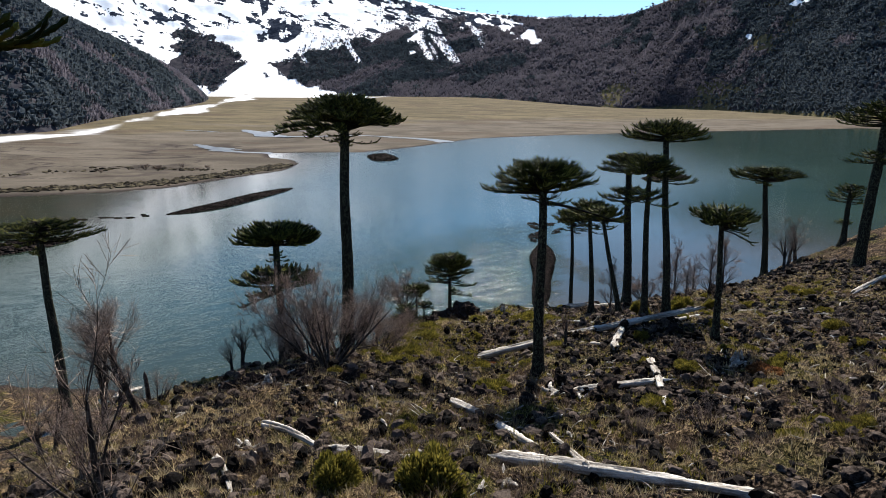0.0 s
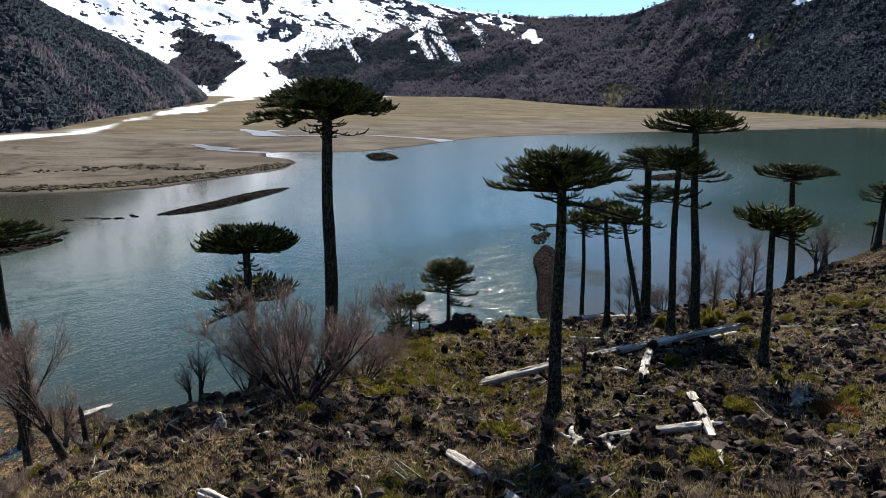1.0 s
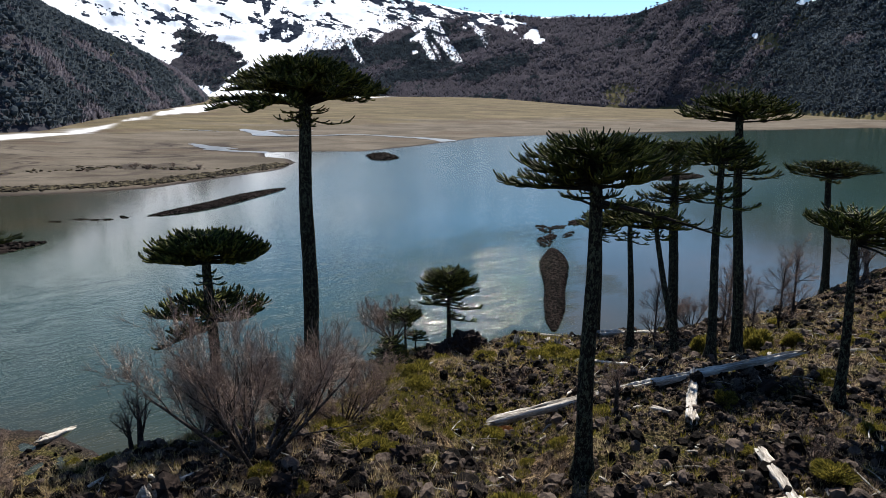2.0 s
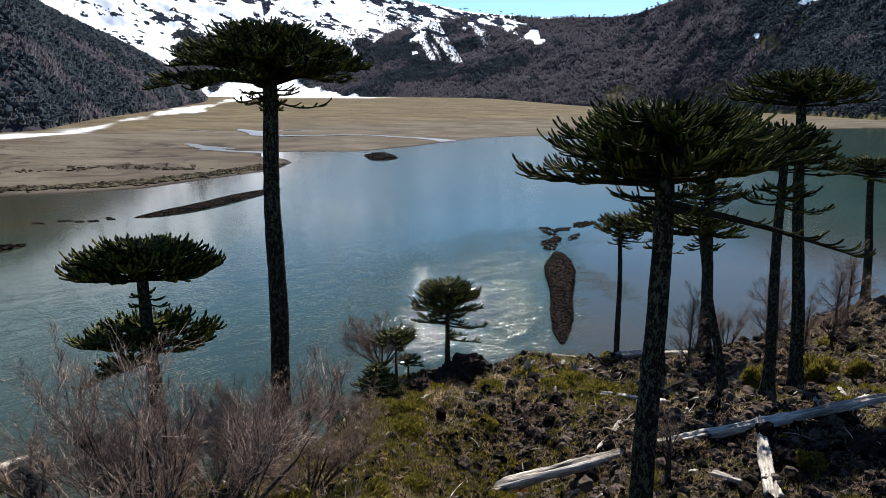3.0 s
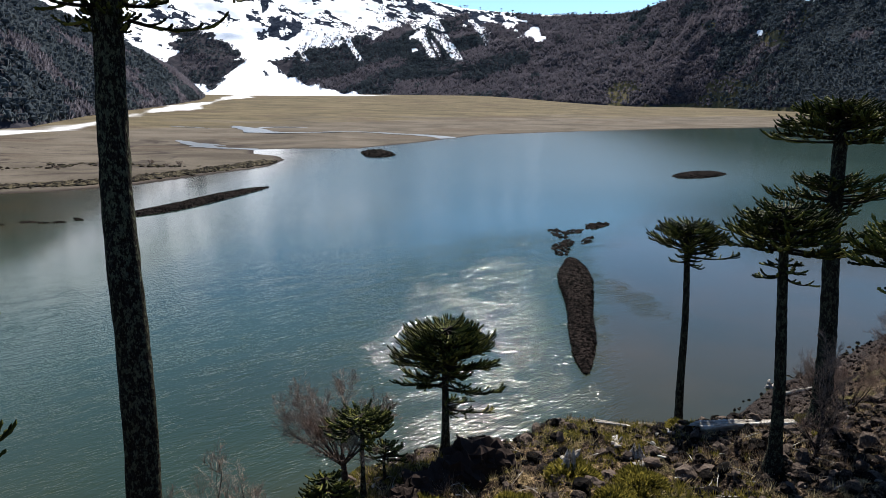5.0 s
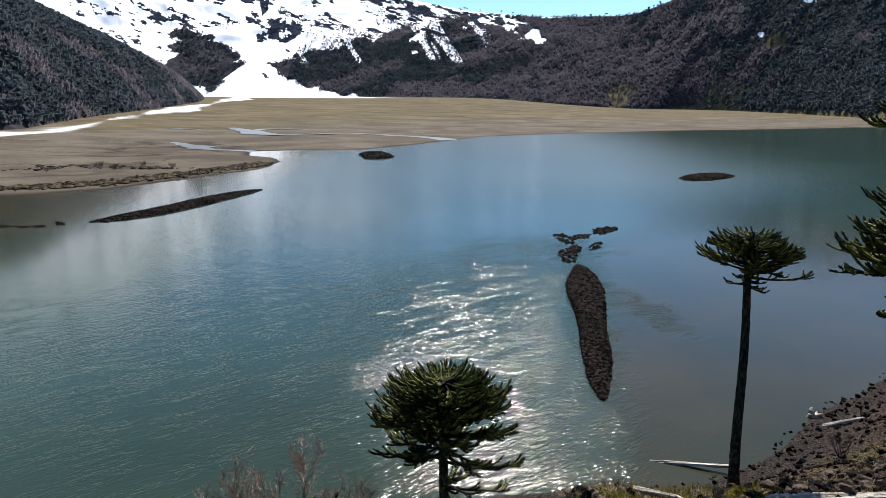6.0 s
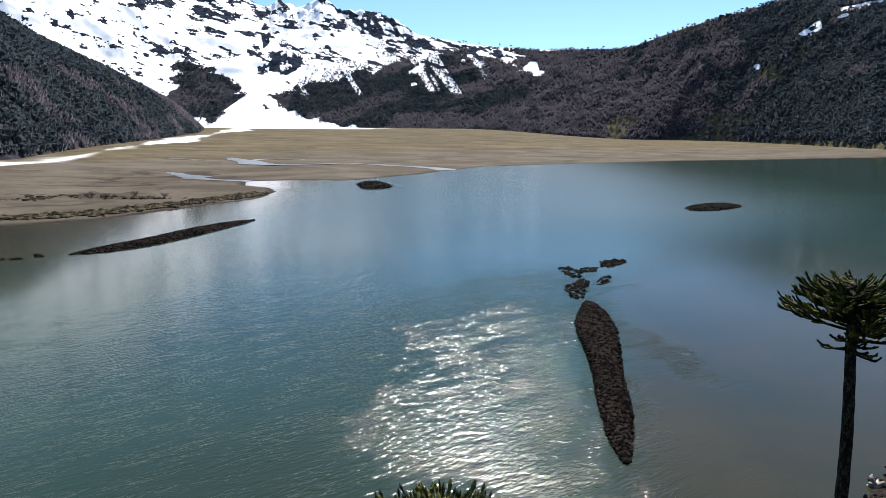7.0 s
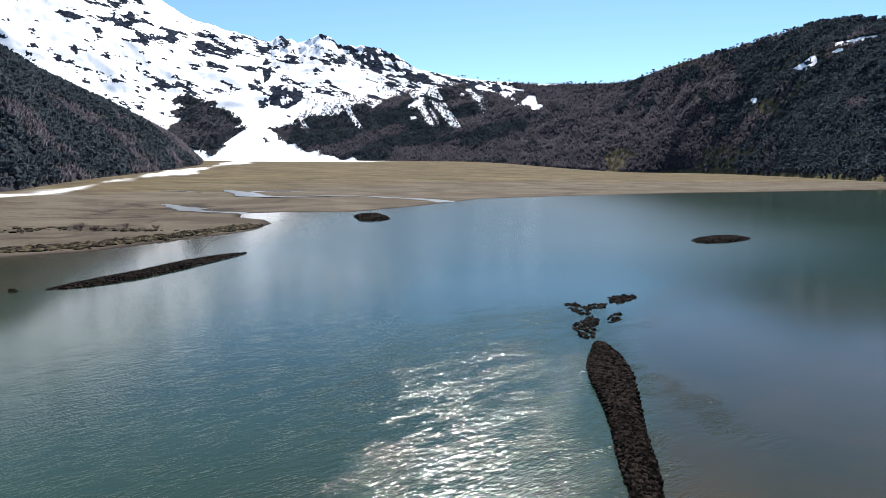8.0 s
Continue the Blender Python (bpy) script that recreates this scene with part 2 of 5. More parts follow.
# ---- numbers and meshes ----
def vnoise(x, y, seed=0):
    """Smooth value noise in 0..1 on arrays."""
    ix, iy = np.floor(x).astype(np.int64), np.floor(y).astype(np.int64)
    fx, fy = x - ix, y - iy
    fx, fy = fx * fx * (3 - 2 * fx), fy * fy * (3 - 2 * fy)

    def h(a, b):
        k = (a * 374761393 + b * 668265263 + seed * 974711) & 0xFFFFFFFF
        k = ((k ^ (k >> 13)) * 1274126177) & 0xFFFFFFFF
        return ((k ^ (k >> 16)) & 0xFFFF) / 65535.0
    top = h(ix, iy) * (1 - fx) + h(ix + 1, iy) * fx
    low = h(ix, iy + 1) * (1 - fx) + h(ix + 1, iy + 1) * fx
    return top * (1 - fy) + low * fy


def fbm(x, y, octaves=4, seed=0, gain=0.5):
    s, a, tot = 0.0, 1.0, 0.0
    for k in range(octaves):
        s = s + a * (vnoise(x * 2 ** k + 17.3 * k, y * 2 ** k - 9.1 * k, seed + k) - 0.5)
        tot += a
        a *= gain
    return s / tot * 2


def smooth(a, b, x):
    t = np.clip((x - a) / (b - a), 0, 1)
    return t * t * (3 - 2 * t)


def mesh_np(name, verts, faces, mat, soft=False, cover=None):
    """A mesh from arrays; faces all have the same number of corners."""
    me = bpy.data.meshes.new(name)
    verts, faces = np.asarray(verts, np.float32), np.asarray(faces, np.int32)
    k = faces.shape[1]
    me.vertices.add(len(verts))
    me.vertices.foreach_set("co", verts.ravel())
    me.loops.add(faces.size)
    me.loops.foreach_set("vertex_index", faces.ravel())
    me.polygons.add(len(faces))
    me.polygons.foreach_set("loop_start", np.arange(0, faces.size, k, dtype=np.int32))
    me.polygons.foreach_set("loop_total", np.full(len(faces), k, np.int32))
    me.update(calc_edges=True)
    me.polygons.foreach_set("use_smooth", np.full(len(faces), soft))
    if cover is not None:
        c = me.color_attributes.new("cover", "FLOAT_COLOR", "POINT")
        c.data.foreach_set("color", np.asarray(cover, np.float32).ravel())
    me.materials.append(mat)
    me.validate()
    return me


def grid_faces(rows, cols, wrap=False):
    i, j = np.meshgrid(np.arange(rows - 1), np.arange(cols if wrap else cols - 1), indexing="ij")
    j2 = (j + 1) % cols
    return np.stack([i * cols + j, i * cols + j2, (i + 1) * cols + j2, (i + 1) * cols + j], -1).reshape(-1, 4)


def tubes(p0, p1, p2, r0, r1, rings, sides, jag=0.0, tip=True):
    """Many bent tapered tubes at once (quadratic curves). Arrays of N rows; gives vertices and quads."""
    p0, p1, p2 = (np.asarray(p, float).reshape(-1, 1, 3) for p in (p0, p1, p2))
    n = p0.shape[0]
    t = np.linspace(0, 1, rings).reshape(1, -1, 1)
    c = (1 - t) ** 2 * p0 + 2 * t * (1 - t) * p1 + t * t * p2
    d = 2 * (1 - t) * (p1 - p0) + 2 * t * (p2 - p1)
    d = d / (np.linalg.norm(d, axis=-1, keepdims=True) + 1e-9)
    ref = np.where(np.abs(d[:, :1, 2:3]) > 0.9, np.array([[[1.0, 0, 0]]]), np.array([[[0, 0, 1.0]]]))
    a = np.cross(d, np.broadcast_to(ref, d.shape))
    a /= np.linalg.norm(a, axis=-1, keepdims=True) + 1e-9
    b = np.cross(d, a)
    r0, r1 = np.broadcast_to(r0, (n,)).reshape(-1, 1), np.broadcast_to(r1, (n,)).reshape(-1, 1)
    r = r0 * (1 - t[..., 0]) + r1 * t[..., 0]
    if jag:
        r = r * (1 + jag * np.where(np.arange(rings) % 2, 1, -1))
    if tip:
        r[:, -1] *= 0.15
    ang = np.arange(sides) * 2 * np.pi / sides
    v = c[:, :, None] + r[:, :, None, None] * (np.cos(ang)[:, None] * a[:, :, None] + np.sin(ang)[:, None] * b[:, :, None])
    f = grid_faces(rings, sides, True)
    f = (f[None] + (np.arange(n) * rings * sides)[:, None, None]).reshape(-1, 4)
    return v.reshape(-1, 3), f


def join(chunks):
    vs, fs, k = [], [], 0
    for v, f in chunks:
        vs.append(v)
        fs.append(f + k)
        k += len(v)
    return np.concatenate(vs), np.concatenate(fs)


def part(name, me, parent, label=""):
    ob = new(name, me)
    ob.parent = parent
    if label:
        ob["label"] = label
    return ob


def thing(name, x, y, z, label, category, group="", turn=0.0, size=1.0):
    ob = new(name)
    ob.empty_display_size = 0.3
    ob.matrix_basis = pose(x, y, z, 0, 0, turn) @ Matrix.Scale(size, 4)
    return tagged(ob, label, category, group)


# ---- the lie of the land ----
# the lake's shore, walked round: hillside, east end, far meadow, spit, west end
SHORE = np.array([
    (-64, 84), (-47, 82), (-36, 76.5), (-26, 72), (-19, 74), (-13, 84), (-7, 93), (-1, 98), (4, 98.5), (12, 98), (20, 100),
    (26.4, 102.6), (31.7, 107.4), (39.5, 115), (54, 126), (80, 142), (130, 165), (260, 250), (420, 420), (560, 640), (600, 800),
    (517, 880), (382, 837), (240, 800), (105, 739), (16.5, 685), (-35, 571), (-76, 503), (-122, 504), (-146, 494), (-136, 460),
    (-115, 442), (-103, 415), (-102, 372), (-121, 330), (-136, 296), (-156, 280), (-230, 255), (-330, 235), (-380, 190),
    (-330, 130), (-200, 100), (-120, 92)], float)


def shore_distance(x, y):
    """Metres from the shore, positive on land."""
    best = np.full(x.shape, 1e18)
    inside = np.zeros(x.shape, bool)
    for (ax, ay), (bx, by) in zip(SHORE, np.roll(SHORE, -1, 0)):
        ex, ey = bx - ax, by - ay
        t = np.clip(((x - ax) * ex + (y - ay) * ey) / (ex * ex + ey * ey), 0, 1)
        best = np.minimum(best, (x - ax - t * ex) ** 2 + (y - ay - t * ey) ** 2)
        if ay != by:
            inside ^= ((ay > y) != (by > y)) & (x < (bx - ax) * (y - ay) / (by - ay) + ax)
    d = np.sqrt(best)
    return np.where(inside, -d, d)


def near_weight(x, y):
    return 1 - smooth(140, 215, y - 0.25 * np.abs(x))


def land(x, y, rough=True):
    """Height of the ground and the distance from the shore."""
    x, y = np.asarray(x, float), np.asarray(y, float)
    d = shore_distance(x, y)
    wob = fbm(x / 9, y / 9, 3, 5)
    dn = d + wob * 1.5 * smooth(200, 60, np.abs(y - 90))
    # the hillside: a slope that falls to the lake, higher to the east, with a steep bank
    p = 24 - 0.2 * (np.clip(y, -15, 300) - 26) + 0.01 * np.maximum(0, np.minimum(x, 90) - 10) ** 1.75
    p = p - 0.03 * np.maximum(0, -np.maximum(x, -40) - 8) ** 1.8 + 1.4 * np.exp(-((x - 16) ** 2 + (y - 53) ** 2) / 160)
    bank = (0.75 - 0.22 * np.exp(-((x - 4) / 6) ** 2) + 0.5 * np.exp(-((x + 4) ** 2 + (y - 72) ** 2) / 170)) * np.maximum(0, dn - 2.2) + 0.12 * np.clip(dn, 0, 2.2)
    k = 2.0
    h = np.clip(0.5 + 0.5 * (bank - p) / k, 0, 1)
    hill = bank + (p - bank) * h - k * h * (1 - h)
    # the meadow: silt by the water, then a long gentle rise up the valley
    grade = 0.010 + 0.026 * smooth(560, 0, x)
    flat = 1.0 * (1 - np.exp(-np.maximum(d, 0) / 14)) + grade * np.maximum(0, d - 80) + 0.25 * fbm(x / 60, y / 60, 3, 9)
    w = near_weight(x, y)
    top = hill * w + flat * (1 - w)
    bed = np.maximum(0.22 * np.minimum(dn, 0), -7)
    z = np.where(dn > 0, np.maximum(top, 0.02 + 0.03 * dn.clip(0, 1)), bed)
    if rough:
        amp = smooth(0.5, 6, dn) * (0.5 + 0.5 * smooth(14, 26, dn)) * w * smooth(260, 150, np.hypot(x, y - 40))
        z = z + amp * (0.6 * fbm(x / 5.5, y / 5.5, 3, 21) + 0.75 * fbm(x / 1.5, y / 1.5, 3, 31, 0.6))
    return z, d


def ground_z(x, y):
    return float(land(np.array([x]), np.array([y]))[0][0])


def build_ground():
    cx, cy = 5.0, 42.0
    rad = [0.0]
    r = 0.35
    while r < 62:
        rad.append(r)
        r += 0.34
    while r < 900:
        rad.append(r)
        r *= 1.0085
    while r < 4850:
        rad.append(r)
        r *= 1.04
    rad = np.array(rad)
    ang = np.concatenate([np.arange(-50, 50, 0.27), np.arange(50, 310, 1.0)])
    ang = np.radians(90 - ang)
    R, A = np.meshgrid(rad, ang, indexing="ij")
    x, y = cx + R * np.cos(A), cy + R * np.sin(A)
    z, d = land(x.ravel(), y.ravel())
    xf, yf = x.ravel(), y.ravel()
    w = near_weight(xf, yf)
    cov = np.zeros((len(xf), 4))
    cov[:, 0] = 1 - w
    beach = w * smooth(9, 3, d + 2 * fbm(xf / 6, yf / 6, 3, 3)) * smooth(5, 14, xf)
    mud = (1 - w) * smooth(7, 1, d + 3 * fbm(xf / 20, yf / 20, 3, 4))
    cov[:, 1] = np.clip(beach + w * smooth(3, 0.5, d) + mud, 0, 1)
    wet = smooth(1.0, 0.35, np.hypot((xf + 198) / 85, (yf - 540) / 62)) * smooth(-0.15, 0.2, fbm(xf / 14, yf / 24, 4, 77))
    cov[:, 1] = np.clip(cov[:, 1] + 0.75 * wet, 0, 1)
    # braided dark creek beds on the silt
    creek = smooth(0.07, 0.025, np.abs(fbm(xf / 70, yf / 32, 3, 88))) * smooth(-130, -190, xf) * smooth(300, 340, yf) * smooth(600, 520, yf) * smooth(6, 14, d)
    cov[:, 1] = np.clip(cov[:, 1] + 0.8 * creek * (1 - w), 0, 1)
    cov[:, 3] = np.where(w > 0.5, np.clip(smooth(0.02, 0.25, fbm(xf / 7, yf / 7, 3, 41)) + 0.55 * smooth(4, 13, xf) - 0.4 * smooth(4, -6, xf), 0, 1), smooth(40, 500, d))
    # melting snow under the west hill
    hx = np.interp(yf, [300, 640, 835, 1250, 1550, 2300], [-520, -372, -428, -500, -560, -700])
    snowy = smooth(25, 5, np.abs(xf - hx) + 45 * fbm(xf / 90, yf / 160, 4, 8)) * smooth(420, 560, yf)
    fan = smooth(40, 0, np.hypot((xf + 640) / 2.6, (yf - 2120) / 1.0) - 110 + 60 * fbm(xf / 80, yf / 80, 3, 6))
    cov[:, 2] = np.clip(snowy + fan, 0, 1)
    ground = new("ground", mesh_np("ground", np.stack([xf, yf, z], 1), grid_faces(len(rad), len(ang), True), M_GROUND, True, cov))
    tagged(ground, "rocky hillside with dry grass, falling to a lake and a flat tan valley meadow", "ground", kind="structure")


def build_lake():
    xs = np.concatenate([np.arange(-420, -130, 10), np.arange(-130, 130, 3.0), np.arange(130, 660, 10)])
    ys = np.concatenate([np.arange(60, 260, 2.5), np.arange(260, 920, 8)])
    X, Y = np.meshgrid(xs, ys, indexing="ij")
    x, y = X.ravel(), Y.ravel()
    d = -shore_distance(x, y)
    cov = np.zeros((len(x), 4))
    side = np.maximum(smooth(8, 30, x + 0.1 * (y - 90)) * smooth(260, 120, y), smooth(150, 0, np.abs(y - 760)) * 0.5)
    bar = np.interp(y, [90, 114, 135, 160, 180, 215, 300, 420], [13.5, 17, 20.5, 25, 27, 40, 90, 190])
    # silt by shore and bar; the last term paints the west hill's brown reflection
    cov[:, 0] = np.clip(smooth(48, 2, d + 8 * fbm(x / 16, y / 16, 3, 2)) * (0.38 + 0.4 * side) + 0.95 * smooth(-3, 6, x - bar) * smooth(300, 140, y) * smooth(130, 50, x - 0.3 * (y - 110)) + smooth(8, 0, d) * 0.3 + 0.9 * smooth(-60, -140, x + 0.1 * (y - 250)) * smooth(110, 220, y), 0, 0.95)
    lee = smooth(-2, 5 + 0.7 * np.maximum(0, y - 180), x - bar) * (1 - 0.6 * smooth(220, 420, y))
    paw = smooth(1.0, 0.3, np.hypot((x - 29.0 - 0.28 * (150 - y)) / 5.5 + 0.5 * fbm(x / 4, y / 9, 2, 3), (y - 150) / 20))
    calm_west = smooth(-50, -100, x + 0.12 * (y - 250)) * smooth(110, 190, y)
    far = smooth(270, 100, y) ** 1.5 * (0.30 + 0.70 * smooth(-48, 6, x))
    gusty = smooth(1.2, 0.1, np.hypot((x - 9 - 0.12 * (y - 140)) / 25, (y - 154) / 58) + 0.3 * fbm(x / 9, y / 14, 3, 12))
    cov[:, 1] = np.clip((1 - 0.96 * lee) * (1 - 0.95 * calm_west) * (0.04 + 0.66 * far + 0.68 * gusty) + 0.05 * lee + 0.95 * paw, 0.015, 1)
    mouth = smooth(1.0, 0.5, np.hypot((x + 120) / 48, (y - 470) / 48))
    cov[:, 1] = np.maximum(cov[:, 1] * (1 - mouth), 0.012)
    cov[:, 2] = np.clip((1 - 0.45 * mouth) * (1 - 0.85 * smooth(60, 260, x)) * (smooth(120, 340, y) * (1 - lee) + 0.2 * lee) * (1 - 0.8 * calm_west) , 0, 1)
    # painted sky and snow sheen, fading east where the dark hill is mirrored
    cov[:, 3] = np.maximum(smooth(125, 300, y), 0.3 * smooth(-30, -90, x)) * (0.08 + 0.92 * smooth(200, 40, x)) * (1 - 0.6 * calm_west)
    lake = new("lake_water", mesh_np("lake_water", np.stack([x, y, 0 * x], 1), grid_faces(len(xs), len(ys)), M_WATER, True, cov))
    tagged(lake, "teal mountain lake with wind ripples and sun glitter", "water", kind="structure")


build_ground()
build_lake()


# ---- mountains ----
def rolled(points, n):
    """n rows along a line through the points, rounded at the bends."""
    p = np.array(points, float)
    q = np.linspace(0, len(p) - 1, n)
    out = np.stack([np.interp(q, np.arange(len(p)), p[:, k]) for k in range(p.shape[1])], 1)
    w = max(1, n // (len(p) * 4))
    ker = np.ones(2 * w + 1) / (2 * w + 1)
    pad = np.concatenate([np.repeat(out[:1], w, 0), out, np.repeat(out[-1:], w, 0)])
    return np.stack([np.convolve(pad[:, k], ker, "valid") for k in range(p.shape[1])], 1)


def slope_points(foot, crest, u, v, rugged, seed, swell=0.0):
    """Places on a slope from its foot (v 0) over its crest (v 1) and down behind (v over 1)."""
    iu = u * (len(foot) - 1)
    i0 = np.clip(np.floor(iu).astype(int), 0, len(foot) - 2)
    fr = (iu - i0)[..., None]
    f = foot[i0] * (1 - fr) + foot[i0 + 1] * fr
    c = crest[i0] * (1 - fr) + crest[i0 + 1] * fr
    vv = np.minimum(v, 1)
    if swell is None:
        turn = smooth(6 / 17, 10 / 17, u)
        swell, rugged = 0.02 - 0.08 * turn, 0.15 - 0.07 * turn
    xy = f[..., :2] + (c[..., :2] - f[..., :2]) * v[..., None]
    rise = c[..., 2] - f[..., 2]
    g = vv + swell * np.sin(np.pi * vv)
    z = f[..., 2] + rise * g - np.maximum(v - 1, 0) * rise * 1.6
    x, y = xy[..., 0], xy[..., 1]
    body = np.sin(np.pi * np.clip(v, 0, 1)) ** 0.7 + 0.10 * smooth(0.8, 1, v)
    rid = 1 - 2 * np.abs(fbm(x / 260, y / 260, 4, seed))
    along = u * (len(foot) / 400.0) * 60
    gully = 1 - 2.2 * np.abs(fbm(along * 0.5 + v * 0.8, v * 2.2, 4, seed + 2))
    z = z + rise * rugged * body * (0.5 * fbm(x / 330, y / 330, 5, seed + 9) + 0.3 * (rid - 0.7) + (0.16 - 0.10 * smooth(7 / 17, 9 / 17, u)) * (gully - 0.6) + (0.3 - 0.25 * smooth(7 / 17, 9 / 17, u)) * fbm(x / 60, y / 60, 4, seed + 5))
    if len(foot) > 300:                      # the rocky peaks on the snow ridge: sharp tops, saddles and ribs below them
        side = x / np.maximum(y - 68, 500)
        top = np.interp(side, [-0.36, -0.315, -0.295, -0.273, -0.262, -0.247, -0.232, -0.214, -0.203, -0.188, -0.165, -0.148, -0.128, -0.118, -0.100, -0.06], [0, 4, 0, 22, 18, -14, 4, 40, 24, 8, -8, 10, 18, 8, 4, 0])
        weight = smooth(0.62, 0.97, v) * smooth(8.4 / 17, 9.4 / 17, u)
        ribs = 1 - 2 * np.abs(fbm(side * 62 + 0.8 * v, v * 3, 4, seed + 7, 0.6))
        spiky = weight * smooth(-0.36, -0.30, side) * smooth(-0.05, -0.09, side)
        z = z + weight * top + spiky * 14 * (ribs - 0.62) + weight * 12 * fbm(x / 60, y / 60 + z / 90, 4, seed + 8)
    return np.stack([x, y, z], -1)


VIEW_YAW = radians(1.8)


def bearing(p):
    """Sideways and upward tangents of places, as seen from the lake's near end."""
    x, y, z = p[..., 0], p[..., 1] - 68, p[..., 2] - 30
    ahead = -x * math.sin(VIEW_YAW) + y * math.cos(VIEW_YAW)
    return (x * math.cos(VIEW_YAW) + y * math.sin(VIEW_YAW)) / ahead, z / ahead


# foot and crest of the range from east to west, and of the west hill from south to north
RANGE_FOOT = [(900, 700, 4), (670, 1117, 4), (680, 1290, 4), (683, 1445, 5), (672, 1740, 8), (600, 1930, 12), (460, 1980, 16), (230, 2070, 30),
              (20, 2120, 38), (-150, 2150, 42), (-235, 2160, 43), (-450, 2200, 44), (-600, 2230, 46), (-850, 2230, 46), (-950, 2200, 46), (-1100, 2150, 46),
              (-1300, 2000, 46), (-1600, 1700, 40)]
RANGE_CREST = [(1500, 1000, 390), (1022, 1670, 368), (973, 1815, 400), (934, 1949, 410), (824, 2108, 382), (715, 2254, 366), (588, 2498, 332), (301, 2751, 358),
               (24, 2868, 396), (-209, 3060, 470), (-362, 3247, 572), (-692, 3294, 640), (-977, 3324, 640), (-1350, 3297, 760), (-1485, 3237, 860),
               (-1686, 3135, 996), (-2062, 2896, 1150), (-2500, 2500, 1200)]
WEST_FOOT = [(-800, 200, 6), (-412, 634, 10), (-470, 835, 14), (-543, 1249, 27), (-607, 1548, 38), (-655, 1690, 42)]
WEST_CREST = [(-1150, 650, 330), (-737, 1078, 229), (-700, 1163, 184), (-674, 1295, 152), (-652, 1500, 105), (-680, 1720, 46)]


def woods_cover(p, west):
    """Woods, bare rock and clearings on the slopes."""
    b, e = bearing(p)
    x, y, z = p[..., 0], p[..., 1], p[..., 2]
    n1, n2 = fbm(x / 120, z / 60, 4, 50), fbm(x / 45, z / 30, 4, 60)
    cov = np.zeros(p.shape[:-1] + (4,))
    if west:
        cov[..., 0] = 1
        cov[..., 3] = 1
        cov[..., 2] = smooth(0.35, 0.6, n1) * 0.8
        return cov
    line = np.interp(b, [-0.30, -0.262, -0.25, -0.21, -0.16, -0.117, -0.073, -0.02, 0.04, 0.10, 0.15], [-0.05, 0.0, 0.055, 0.080, 0.086, 0.094, 0.108, 0.118, 0.120, 0.129, 0.9])
    wood = smooth(-0.008, 0.008, line - e + 0.016 * n1 + 0.016 * n2)
    # snow chutes that run down into the woods
    chute = fbm(b * 42 + e * 26, e * 7, 4, 83, 0.6)
    wood = wood * (1 - smooth(0.22, 0.34, chute) * smooth(0.045, 0.075, e) * smooth(0.10, 0.02, b))

    def spot(b0, e0, wide, high, tilt=0.0, ragged=0.5):
        return smooth(1.15, 0.85, np.hypot((b - b0) / wide, (e - e0 - tilt * (b - b0)) / high) + ragged * n2 + 0.25 * n1)
    # a cone of avalanche snow below the wooded knob
    fan = smooth(-0.004, 0.004, np.interp(b, [-0.40, -0.365, -0.30, -0.262, -0.235, -0.19, -0.13, -0.11], [-0.05, 0.012, 0.058, 0.062, 0.036, 0.022, 0.010, -0.05]) - e + 0.008 * n2)
    knob = spot(-0.357, 0.062, 0.056, 0.040, -0.25, 0.4)
    cliff = spot(-0.236, 0.107, 0.021, 0.017, 0.2, 0.9) * smooth(-0.35, 0.0, fbm(b / 0.012, e / 0.02, 4, 77, 0.6))
    scree = spot(-0.252, 0.046, 0.022, 0.012, 0.2, 1.3)
    snow = np.maximum.reduce([spot(0.055, 0.124, 0.045, 0.010, -0.25, 1.2), spot(0.13, 0.098, 0.026, 0.009, 0.1, 1.3), spot(0.03, 0.132, 0.10, 0.004, -0.05, 1.2), spot(0.625, 0.186, 0.028, 0.0035, 0.2, 2.0),
                              spot(0.552, 0.156, 0.012, 0.007, 0.6, 2.2), spot(0.592, 0.170, 0.010, 0.003, 0.3, 1.6), spot(0.47, 0.094, 0.006, 0.005, 0.3, 1.0), spot(-0.03, 0.105, 0.018, 0.016, 1.0, 1.6)])
    keep = (1 - fan) * (1 - snow)
    cov[..., 0] = np.maximum(np.maximum(wood, 0.85 * knob), 0.9 * scree) * keep
    thin = smooth(-0.012, 0.02, line + 0.022 - e + 0.03 * n1 + 0.03 * n2) * smooth(-0.25, -0.20, b)
    cov[..., 3] = np.clip(np.maximum(cov[..., 0], 0.40 * thin * keep), 0, 1) * (1 - 0.8 * scree) * (1 - 0.35 * knob)
    # outcrops in slanting streaks
    lay, across = b * 0.95 - e * 0.3, e + 0.30 * b
    streak = fbm(lay / 0.022, across / 0.0075, 5, 71, 0.66)
    bands = fbm(lay / 0.14, across / 0.034, 3, 72)
    ribs = fbm(b / 0.016 + e * 30, e / 0.05, 4, 75, 0.6)
    peaks = spot(-0.182, 0.180, 0.036, 0.028, 0, 0.5) + 0.7 * spot(-0.245, 0.188, 0.024, 0.012, 0, 0.5) + 0.8 * spot(-0.095, 0.165, 0.038, 0.014, -0.1, 0.5)
    high = smooth(-0.36, -0.46, b)
    rock = smooth(0.17, 0.30, streak + 0.42 * bands + 0.10 * high * smooth(0.22, 0.10, e) + 0.02)
    rock = np.maximum(rock, peaks * smooth(-0.05, 0.22, ribs + 0.25 * streak))
    rock = np.maximum(rock, spot(-0.272, 0.136, 0.013, 0.014, 0.8, 1.2) * smooth(-0.1, 0.1, ribs))
